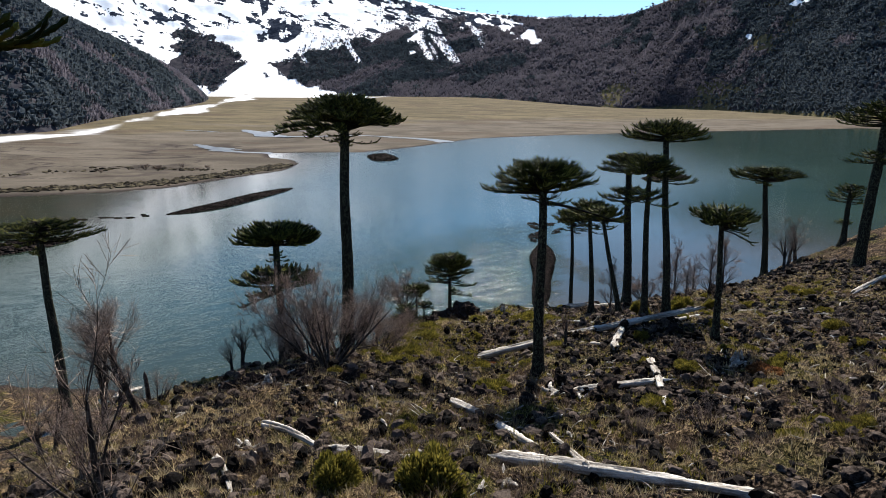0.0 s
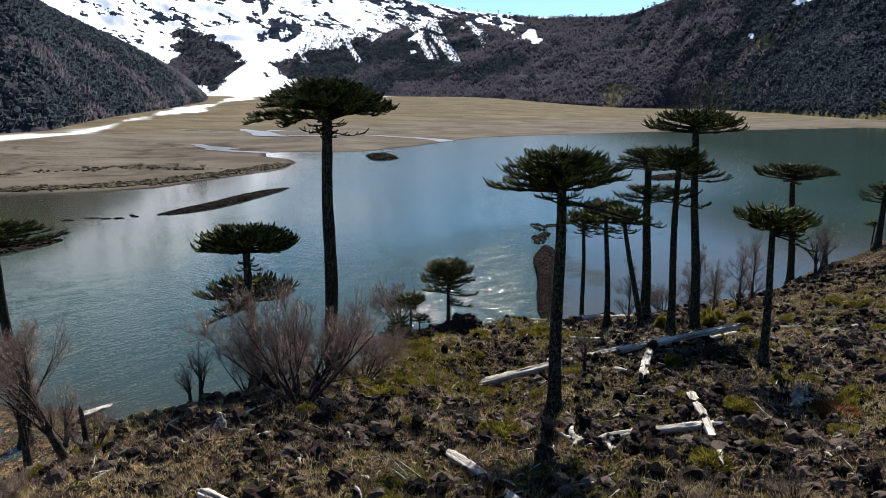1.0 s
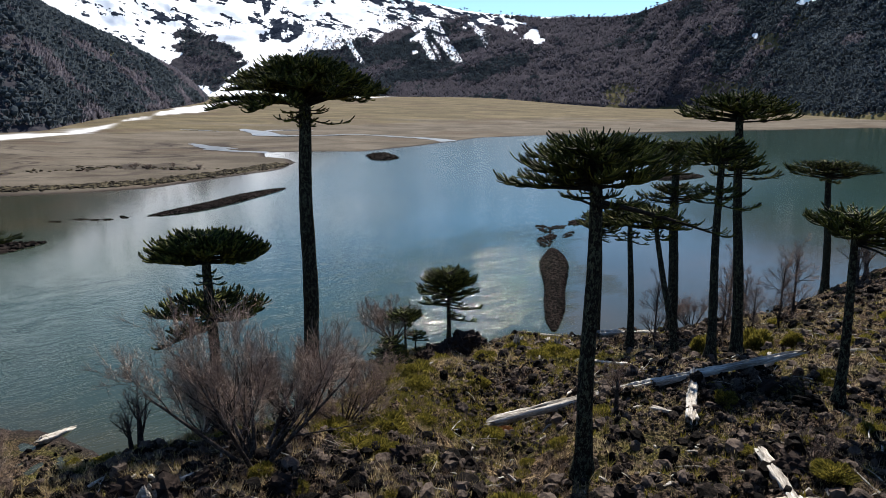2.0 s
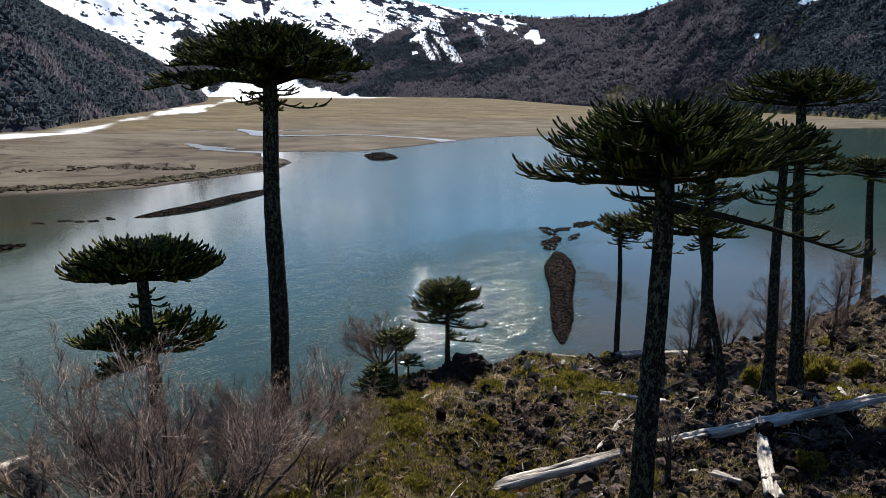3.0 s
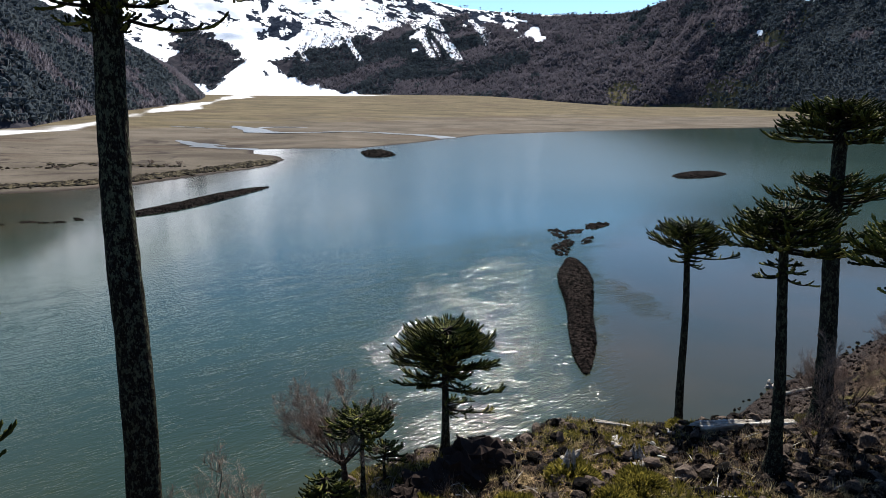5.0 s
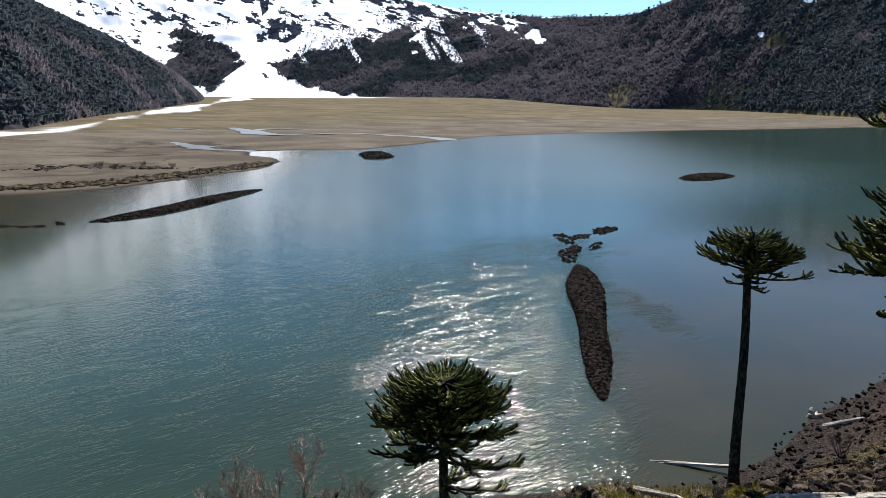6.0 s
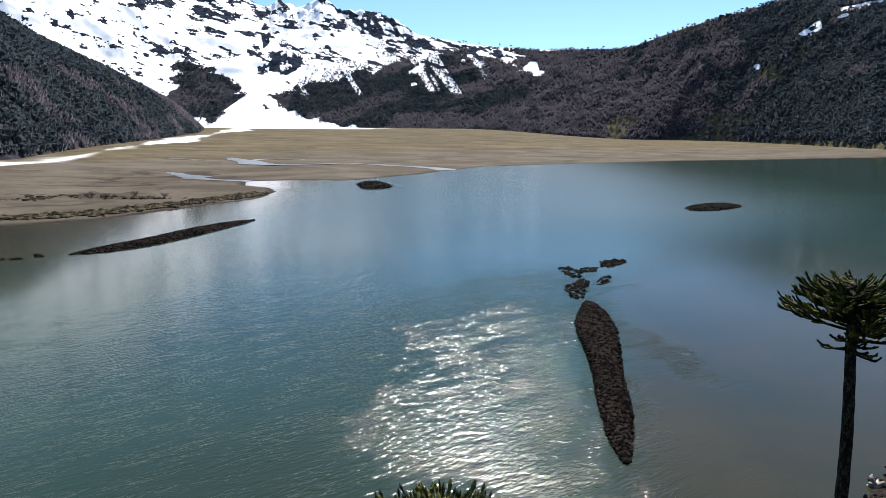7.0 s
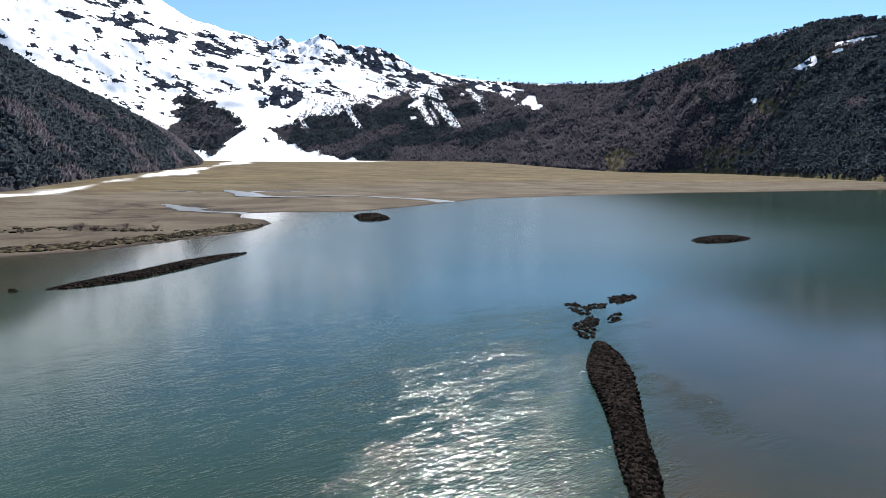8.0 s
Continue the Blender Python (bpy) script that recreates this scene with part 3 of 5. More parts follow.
    gully = smooth(0.034, 0.016, np.abs(b + 0.292 + 0.5 * (e - 0.07))) * smooth(0.13, 0.10, e)
    cov[..., 1] = np.clip(np.maximum(rock * (1 - gully) * (1 - fan), np.maximum(cliff, 0.8 * scree * (ribs > -0.1))), 0, 1)
    band = smooth(0.044, 0.016, np.abs(b - 0.437 - 0.72 * (e - 0.005)) + 0.03 * n2) * smooth(0.15, 0.12, e)
    band = np.maximum(band, spot(0.265, 0.008, 0.036, 0.024, 0.5, 1.0))
    band = np.maximum(band, spot(0.41, 0.016, 0.03, 0.018, 0.5, 1.0))
    cov[..., 2] = np.clip(0.9 * band * smooth(-0.25, 0.1, n2) + smooth(0.25, 0.5, n1) * smooth(0.2, 0.3, b) * smooth(0.20, 0.16, e) * 0.7 + smooth(26, 8, z + 25 * n2) * smooth(0.2, 0.3, b), 0, 1) * (1 - snow)
    return cov


def build_slope(name, foot, crest, u0, u1, nu, nv, rugged, seed, swell, west, label):
    U, V = np.meshgrid(np.linspace(u0, u1, nu), np.concatenate([np.linspace(-0.04, 1, nv), [1.06, 1.15, 1.3, 1.5]]), indexing="ij")
    p = slope_points(foot, crest, U, V, rugged, seed, swell)
    cov = woods_cover(p, west)
    me = mesh_np(name, p.reshape(-1, 3), grid_faces(nu, nv + 4)[:, ::-1], M_SLOPE, True, cov.reshape(-1, 4))
    tagged(new(name, me), label, "mountain", kind="structure")


RF, RC = rolled(RANGE_FOOT, 400), rolled(RANGE_CREST, 400)
WF, WC = rolled(WEST_FOOT, 200), rolled(WEST_CREST, 200)
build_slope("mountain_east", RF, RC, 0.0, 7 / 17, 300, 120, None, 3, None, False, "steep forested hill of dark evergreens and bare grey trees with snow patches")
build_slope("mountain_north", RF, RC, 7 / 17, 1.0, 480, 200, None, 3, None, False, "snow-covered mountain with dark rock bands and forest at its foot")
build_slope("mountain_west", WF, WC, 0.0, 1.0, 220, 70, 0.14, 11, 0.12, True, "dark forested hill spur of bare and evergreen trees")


def jittered(n, base, faces, rs, amount):
    """n copies of a small closed shape with every corner moved a little."""
    v = base[None] * (1 + rs.uniform(-amount, amount, (n, len(base), 1)))
    f = faces[None] + (np.arange(n) * len(base))[:, None, None]
    return v, f.reshape(-1, faces.shape[1])


def ball(level):
    bm = bmesh.new()
    bmesh.ops.create_icosphere(bm, subdivisions=level, radius=1.0)
    v = np.array([q.co[:] for q in bm.verts])
    f = np.array([[q.index for q in t.verts] for t in bm.faces])
    bm.free()
    return v, f


BALL1, BALL2, BALL3 = ball(1), ball(2), ball(3)


def woods(foot, crest, u0, u1, rugged, seed, swell, west, count, rs):
    """Places of trees on a slope, evergreen and bare."""
    u, v = rs.uniform(u0, u1, count), rs.uniform(0.0, 1.0, count)
    p = slope_points(foot, crest, u, v, rugged, seed, swell)
    cov = woods_cover(p, west)
    keep = (cov[:, 3] > rs.uniform(0.15, 0.95, count)) & (rs.uniform(0, 1, count) > cov[:, 2] * 0.85)
    p = p[keep]
    mixn = 2.3 * fbm((p[:, 1] - p[:, 0]) / 150, p[:, 2] / 75, 4, 90, 0.5) + rs.uniform(-0.16, 0.16, len(p)) + (0.0 if west else 1.0) * (1.5 * smooth(0.42, 0.58, bearing(p)[0]) - 0.45 * smooth(0.08, 0.18, bearing(p)[0]) * smooth(0.46, 0.34, bearing(p)[0])) - 0.8 * (cov[keep][:, 0] < 0.5)
    return p, mixn


def slivers(p, h, k, rs, lean, wide, low):
    """k upright ragged slivers for each tree at p, of height h: fans of boughs."""
    n = len(p)
    hh = np.repeat(h, k)[:, None]
    a = rs.uniform(0, 2 * np.pi, (n * k, 1))
    out = np.concatenate([np.cos(a), np.sin(a), 0 * a], -1)
    t = rs.uniform(0, 6.283, (n * k, 1))
    side = np.concatenate([np.cos(t), np.sin(t), 0 * t], -1) * hh * wide * rs.uniform(0.5, 1.3, (n * k, 1))
    rad = rs.uniform(0, 1, (n * k, 1)) ** 0.5
    root = np.repeat(p, k, 0) + out * rad * hh * lean * 0.7 + np.array([0, 0, 1.0]) * hh * (low * rs.uniform(0.0, 1.0, (n * k, 1)) - 0.05)
    tip = root + out * hh * lean * rad * 0.7 + np.array([0, 0, 1.0]) * hh * rs.uniform(0.35, 0.8, (n * k, 1)) * (1.15 - 0.5 * rad)
    v = np.stack([root - side, root + side, tip], 1).reshape(-1, 3)
    return v, np.arange(3 * n * k).reshape(-1, 3)


def evergreen_mesh(p, rs, lo=7, hi=14):
    """Far evergreens: rounded crowns of ragged boughs on a dark core."""
    n = len(p)
    h = lo + (hi - lo) * rs.uniform(0, 1, n) ** 1.4
    v, f = jittered(n, BALL1[0], BALL1[1], rs, 0.4)
    s = np.stack([h * rs.uniform(0.22, 0.36, n), h * rs.uniform(0.22, 0.36, n), h * rs.uniform(0.16, 0.28, n)], 1)
    core = (v * s[:, None] + (p + np.stack([0 * h, 0 * h, h * 0.55], 1))[:, None]).reshape(-1, 3)
    return join([(core, f), slivers(p, h, 10, rs, 0.42, 0.085, 0.45)])


def bare_mesh(p, rs, lo=6, hi=13):
    """Far bare trees: loose fans of thin upright boughs round a soft core of twigs."""
    n = len(p)
    h = rs.uniform(lo, hi, n)
    v, f = jittered(n, BALL1[0], BALL1[1], rs, 0.5)
    s = np.stack([h * rs.uniform(0.14, 0.24, n), h * rs.uniform(0.14, 0.24, n), h * rs.uniform(0.18, 0.30, n)], 1)
    core = (v * s[:, None] + (p + np.stack([0 * h, 0 * h, h * 0.42], 1))[:, None]).reshape(-1, 3)
    return join([(core, f), slivers(p, h, 17, rs, 0.44, 0.042, 0.5)])


RS = np.random.RandomState(4)
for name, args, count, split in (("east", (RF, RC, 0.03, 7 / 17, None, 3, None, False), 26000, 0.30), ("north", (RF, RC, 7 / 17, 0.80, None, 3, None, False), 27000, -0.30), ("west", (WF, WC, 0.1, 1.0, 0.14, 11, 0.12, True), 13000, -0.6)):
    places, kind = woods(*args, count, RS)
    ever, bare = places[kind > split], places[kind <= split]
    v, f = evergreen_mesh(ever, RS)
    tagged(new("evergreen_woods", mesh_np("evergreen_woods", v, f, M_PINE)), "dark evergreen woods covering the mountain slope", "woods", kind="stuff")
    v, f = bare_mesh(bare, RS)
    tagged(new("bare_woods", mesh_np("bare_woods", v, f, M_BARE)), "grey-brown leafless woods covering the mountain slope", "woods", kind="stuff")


# umbrella-shaped araucarias standing clear on the skyline
def skyline_tree_mesh(seed):
    rs = np.random.RandomState(seed)
    trunk = tubes([(0, 0, -1)], [(0.2, 0, 4)], [(0, 0, 9)], 0.45, 0.3, 5, 6)
    v, f = jittered(9, BALL1[0], BALL1[1], rs, 0.45)
    off = np.stack([rs.uniform(-2.6, 2.6, 9), rs.uniform(-2.6, 2.6, 9), rs.uniform(8.6, 10.2, 9)], 1)
    v = (v * np.array([1.9, 1.9, 0.9]) + off[:, None]).reshape(-1, 3)
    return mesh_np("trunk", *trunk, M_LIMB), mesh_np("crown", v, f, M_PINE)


SKYLINE = [skyline_tree_mesh(k) for k in range(4)]
RS = np.random.RandomState(8)
us = np.concatenate([RS.uniform(1.2, 8.3, 44)]) / 17
spots = slope_points(RF, RC, us, RS.uniform(0.97, 1.01, len(us)), None, 3, None)
for k, (x, y, z) in enumerate(spots):
    ob = thing("araucaria_tree", x, y, z, "far umbrella-shaped araucaria standing on the ridge line", "tree", "araucarias on the ridge", 57.0 * k, RS.uniform(0.8, 1.35))
    part("trunk", SKYLINE[k % 4][0], ob)
    part("crown", SKYLINE[k % 4][1], ob)


# ---- araucarias ----
def axis_at(base, fork, top, z):
    """The trunk's middle at height z: bent a little between base, fork and top."""
    t = (z - base[2]) / (top[2] - base[2])
    tf = (fork[2] - base[2]) / (top[2] - base[2])
    b, f, c = (np.array(q, float) for q in (base, fork, top))
    if np.ndim(t) == 0:
        t = np.array([t])
    w = np.where(t < tf, t / tf, 1 + (t - tf) / (1 - tf))[:, None]
    return np.where(w < 1, b + (f - b) * w, f + (c - f) * (w - 1))


def trunk_mesh(base, fork, top, r, rs, rings=44, sides=14):
    z = np.linspace(-0.6, fork[2] + 0.5 * (top[2] - fork[2]), rings)
    c = axis_at(base, fork, top, z)
    c[:, 0] += 0.06 * np.sin(z * 0.5 + rs.uniform(0, 6))
    t = np.clip(z / top[2], 0, 1)
    rr = r * (1.02 - 0.42 * t) + r * 0.75 * np.exp(-np.maximum(z, 0) / 0.6)
    rr *= 1 - 0.6 * smooth(fork[2], z[-1], z)
    a = np.arange(sides) * 2 * np.pi / sides
    rad = rr[:, None] * (1 + rs.uniform(-0.05, 0.05, (rings, sides)) + 0.05 * np.sin(3 * a + 0.2 * z[:, None]))
    v = np.stack([c[:, :1] + rad * np.cos(a), c[:, 1:2] + rad * np.sin(a), np.repeat(z[:, None], sides, 1)], -1)
    return v.reshape(-1, 3), grid_faces(rings, sides, True)


def crown_meshes(base, fork, top, R, z0, z1, n, dens, rs, rope=0.037, rings=9, sides=5, sag=0.10, flat=0.8, az0=None, spread=6.2832, length=0.85, tip=0.10, curl=0.15):
    """Limbs that spread from height z0 to z1 into a dome, with upturned spiky shoots on their outer part."""
    R = max(0.5, R - 0.6 * length)
    i = np.arange(n)
    f = (i + 0.5) / n
    H = z1 - z0
    rho = R * (1 - 0.84 * f ** 1.1) * rs.uniform(0.82, 1.06, n)
    az = i * 2.39996 + rs.uniform(-0.45, 0.45, n)
    if az0 is not None:
        az = az0 + rs.uniform(-spread / 2, spread / 2, n)
    out = np.stack([np.cos(az), np.sin(az), 0 * az], 1)
    up = np.array([[0, 0, 1.0]])
    p0 = axis_at(base, fork, top, z0 + H * 0.75 * f ** 0.9)
    p2 = p0 + out * rho[:, None]
    p2[:, 2] = z0 + H * (tip + (0.72 - tip) * np.maximum(0, 1 - (rho / R) ** 2) ** flat) + rs.uniform(-0.05, 0.06, n) * H
    p1 = p0 * 0.45 + p2 * 0.55 - up * (sag * rho * (1 - f) - 0.05 * rho * f)[:, None]
    limbs = tubes(p0, p1, p2, 0.045 + 0.010 * R, 0.03, 9, 6)
    k = np.maximum(4, (dens * rho).astype(int))
    idx = np.repeat(i, k)
    m = len(idx)
    s = 1 - 0.74 * rs.uniform(0, 1, m) ** 1.3
    s1 = s[:, None]
    pos = (1 - s1) ** 2 * p0[idx] + 2 * s1 * (1 - s1) * p1[idx] + s1 * s1 * p2[idx]
    tan = 2 * (1 - s1) * (p1 - p0)[idx] + 2 * s1 * (p2 - p1)[idx]
    tan /= np.linalg.norm(tan, axis=1, keepdims=True) + 1e-9
    side = np.cross(tan, up)
    side /= np.linalg.norm(side, axis=1, keepdims=True) + 1e-9
    d = tan * rs.uniform(0.45, 1.0, (m, 1)) + side * rs.uniform(-0.95, 0.95, (m, 1)) + up * rs.uniform(-0.28, 0.30, (m, 1))
    d /= np.linalg.norm(d, axis=1, keepdims=True)
    ln = length * rs.uniform(0.55, 1.15, (m, 1))
    lift = rs.uniform(0.05, 0.5, (m, 1)) + 0.2 * f[idx][:, None]
    q1 = pos + d * ln * 0.62
    q2 = pos + d * ln * 0.92 + up * ln * lift
    if curl:                                 # shoots that reach outward and turn up at the tip
        d[:, 2] *= 1 - 0.9 * curl
        away = pos - axis_at(base, fork, top, z0 + 0 * idx)
        away[:, 2] = 0
        away /= np.linalg.norm(away, axis=1, keepdims=True) + 1e-6
        d = d + away * 1.25 * curl
        d /= np.linalg.norm(d, axis=1, keepdims=True)
        q1 = pos + d * ln * (0.62 + 0.32 * curl) - up * ln * 0.05
        q2 = pos + d * ln * 0.95 + up * ln * max(curl, 0.45) * rs.uniform(0.2, 1.0, (m, 1))
    r = rope * rs.uniform(0.8, 1.2, m)
    shoots = tubes(pos, q1, q2, r * 0.85, r, rings, sides, 0.24 if rings < 14 else 0.19)
    return limbs, shoots


def araucaria(x, y, top, fork, r, crowns, label, seed, sink=0.0, rope=0.046, detail=9):
    """One tree: trunk, and for each crown its limbs and foliage. Offsets of fork and top from the foot."""
    rs = np.random.RandomState(seed)
    z = ground_z(x, y) - sink
    tree = thing("araucaria_tree", x, y, z, label, "tree", "araucaria trees")
    base = (0, 0, 0)
    v, f = trunk_mesh(base, fork, top, r, rs)
    part("trunk", mesh_np("trunk", v, f, M_BARK, True), tree)
    for c in crowns:
        limbs, shoots = crown_meshes(base, fork, top, rs=rs, rope=rope, rings=detail, **c)
        boughs = part("branchwork", mesh_np("branchwork", *limbs, M_LIMB, True), tree)
        part("foliage", mesh_np("foliage", *shoots, M_LEAF, False), boughs, "stiff dark green scale-leaved shoots")
    return tree


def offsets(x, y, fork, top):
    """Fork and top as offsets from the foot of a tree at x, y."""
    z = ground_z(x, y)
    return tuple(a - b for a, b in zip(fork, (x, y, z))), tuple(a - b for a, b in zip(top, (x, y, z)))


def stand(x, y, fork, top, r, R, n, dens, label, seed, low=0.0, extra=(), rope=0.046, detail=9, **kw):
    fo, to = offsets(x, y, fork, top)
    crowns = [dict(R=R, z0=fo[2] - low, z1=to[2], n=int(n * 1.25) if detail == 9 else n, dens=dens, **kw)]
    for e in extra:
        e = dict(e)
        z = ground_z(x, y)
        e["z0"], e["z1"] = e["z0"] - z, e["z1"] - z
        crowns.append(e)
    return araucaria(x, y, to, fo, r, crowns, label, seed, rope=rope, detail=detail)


# tall tree over the water
stand(-10.1, 59.8, (-9.98, 61.1, 36.6), (-9.98, 61.3, 41.0), 0.62, 6.6, 120, 12.0, "very tall araucaria with a bare lichened trunk and wide umbrella crown", 1,
      sag=-0.10, flat=0.8, tip=-0.06, extra=[dict(R=3.6, z0=35.9, z1=36.9, n=8, dens=3, sag=0.2, tip=-0.5, flat=1.0), dict(R=1.0, z0=35.2, z1=36.4, n=22, dens=5, length=0.5, sag=0.1)])
stand(6.5, 41.0, (6.45, 41.0, 33.6), (6.45, 41.0, 36.3), 0.37, 3.65, 92, 16.0, "araucaria with a lichened trunk and dense spiky green crown", 2,
      sag=0.06, flat=0.7, tip=0.06, length=0.85, rope=0.027, detail=24, curl=0.34,
      extra=[dict(R=8.6, z0=32.9, z1=33.4, n=1, dens=3.5, sag=-0.03, tip=-9.0, az0=-0.1, spread=0.05, length=0.7, curl=0.4), dict(R=2.4, z0=32.8, z1=33.7, n=8, dens=8, sag=0.14, tip=0.0, length=0.8, curl=0.4), dict(R=4.5, z0=33.5, z1=34.5, n=5, dens=10, sag=0.05, tip=0.35, az0=3.7, spread=0.55, length=0.8, curl=0.38)])
stand(16.1, 83.6, (15.85, 84.1, 23.2), (15.8, 84.1, 25.7), 0.29, 3.0, 50, 9.0, "slender araucaria with a straight bare trunk and flat crown", 3,
      sag=0.08, flat=0.6, tip=0.1, extra=[dict(R=4.0, z0=22.9, z1=23.5, n=5, dens=5, sag=0.15, tip=-0.4, az0=0.0, spread=1.2), dict(R=1.2, z0=22.4, z1=23.2, n=14, dens=5, sag=0.2, tip=-0.4, length=0.5)])
stand(16.0, 70.0, (15.5, 70.4, 26.4), (15.35, 70.5, 29.2), 0.30, 3.3, 54, 9.0, "slender araucaria with a bare trunk and umbrella crown", 4, sag=0.12, tip=0.0,
      extra=[dict(R=1.6, z0=25.2, z1=26.2, n=12, dens=5, sag=0.25, tip=-0.5, length=0.6)])
stand(16.7, 60.3, (14.8, 60.6, 28.1), (14.6, 60.7, 29.8), 0.26, 2.4, 36, 9.0, "leaning araucaria with a thin trunk and small crown", 5, sag=0.10, tip=0.05,
      extra=[dict(R=1.2, z0=27.4, z1=28.1, n=10, dens=5, sag=0.2, tip=-0.5, length=0.6)])
stand(21.6, 76.2, (21.1, 77.2, 30.9), (21.0, 77.4, 33.9), 0.52, 3.9, 54, 8.5, "thick-trunked araucaria with two tiers of branches", 6, sag=0.08, tip=0.05,
      extra=[dict(R=3.9, z0=27.2, z1=29.8, n=36, dens=7, sag=0.10, tip=0.05)])
stand(18.7, 59.0, (18.6, 59.9, 32.6), (18.6, 60.1, 34.9), 0.32, 2.9, 44, 8.5, "slightly leaning araucaria with a lichened trunk", 7, sag=0.10, tip=0.05,
      extra=[dict(R=2.6, z0=30.0, z1=31.6, n=16, dens=7, sag=0.2, tip=-0.1)])
stand(21.8, 61.7, (21.1, 63.8, 35.4), (21.0, 64.1, 37.9), 0.40, 4.4, 64, 8.5, "tall araucaria with a dark trunk and broad crown", 8, sag=0.04, flat=0.7, tip=0.1,
      extra=[dict(R=2.8, z0=31.4, z1=33.6, n=28, dens=7, sag=0.10, tip=0.05)])
stand(20.95, 47.35, (20.75, 47.4, 30.1), (20.75, 47.4, 31.9), 0.26, 3.0, 46, 9.0, "small araucaria with a slim bent trunk and flat crown", 9, sag=0.04, flat=0.6, tip=0.1,
      extra=[dict(R=2.9, z0=29.9, z1=30.3, n=4, dens=4, sag=-0.1, tip=-3.2, az0=-0.2, spread=1.0)])
stand(48.9, 99.0, (47.6, 99.3, 27.0), (47.45, 99.3, 29.9), 0.50, 6.4, 76, 6.0, "tall araucaria with a flat umbrella crown above the bank", 10, sag=0.06, flat=0.5, tip=0.1, detail=7)
stand(48.5, 75.5, (49.8, 76.2, 36.2), (50.0, 76.2, 40.0), 0.66, 6.3, 70, 6.5, "massive old araucaria with a thick trunk and spreading crown", 11, sag=0.06, tip=0.0, detail=7,
      extra=[dict(R=4.6, z0=32.0, z1=34.0, n=26, dens=5, sag=0.1, tip=0.0)])
stand(58.4, 96.0, (59.2, 97.0, 24.5), (59.4, 97.2, 28.0), 0.42, 3.6, 46, 6.0, "araucaria with dark drooping branches above the bank", 12, low=0.5, sag=0.1, tip=0.0, detail=7)
stand(65.3, 108.0, (65.3, 108.0, 18.6), (65.3, 108.0, 20.0), 0.13, 1.7, 24, 6.0, "young araucaria with a thin trunk", 13, rope=0.04, detail=7, length=0.5)
stand(-48.6, 73.0, (-50.4, 75.0, 22.6), (-50.8, 75.2, 26.2), 0.62, 7.8, 84, 6.5, "leaning araucaria with a wide flat crown at the water's edge", 14, sag=0.05, flat=0.6, tip=0.05, detail=7)
stand(-15.4, 55.1, (-15.35, 55.2, 26.8), (-15.35, 55.2, 29.3), 0.42, 4.0, 84, 12.0, "dark araucaria with two tiers of upswept branches", 15, sag=0.10, flat=0.6, tip=0.05, length=1.05, rope=0.055, curl=0.5,
      extra=[dict(R=4.1, z0=22.9, z1=25.0, n=44, dens=11, sag=0.12, tip=0.15, length=1.1, curl=0.6), dict(R=4.6, z0=22.4, z1=23.0, n=4, dens=8, sag=-0.05, tip=-3.4, az0=3.3, spread=0.7, curl=0.5),
             dict(R=1.3, z0=25.6, z1=26.6, n=10, dens=4, sag=0.2, tip=-0.6, length=0.5)])
stand(-0.3, 73.2, (-0.2, 73.2, 19.2), (-0.15, 73.3, 22.3), 0.22, 3.1, 96, 9.5, "young rounded araucaria standing at the tip of the bank", 16, sag=0.04, flat=0.5, tip=0.0, length=0.95, rope=0.044, curl=0.3,
      extra=[dict(R=3.2, z0=18.1, z1=19.6, n=20, dens=8, sag=0.10, tip=-0.05, length=0.85, curl=0.4), dict(R=3.0, z0=16.9, z1=17.5, n=5, dens=4, sag=0.02, tip=-0.9, az0=-0.2, spread=2.4, length=0.6)])
stand(-4.75, 64.0, (-4.75, 64.0, ground_z(-4.75, 64.0) + 0.6), (-4.75, 64.0, ground_z(-4.75, 64.0) + 3.5), 0.09, 1.9, 54, 9.0, "young cone-shaped araucaria with branches to the ground", 17, sag=0.1, flat=1.6, tip=0.02, length=0.55)
stand(-3.0, 68.9, (-3.0, 68.9, ground_z(-3.0, 68.9) + 1.1), (-3.0, 68.9, ground_z(-3.0, 68.9) + 2.0), 0.06, 1.2, 20, 8.0, "very small young araucaria on the bank", 18, rope=0.04, length=0.5)
stand(-3.8, 66.9, (-3.8, 66.9, ground_z(-3.8, 66.9) + 3.2), (-3.8, 66.9, ground_z(-3.8, 66.9) + 4.4), 0.11, 1.9, 40, 9.0, "small flat-topped araucaria beside a bare tree", 19, length=0.6)


stand(-9.6, 8.0, (-9.6, 8.0, 40.7), (-9.6, 8.0, 43.8), 0.5, 4.6, 70, 10.0, "tall araucaria whose dark drooping limbs hang over the slope", 21, sag=0.08, tip=-0.1, length=0.9, rope=0.04)


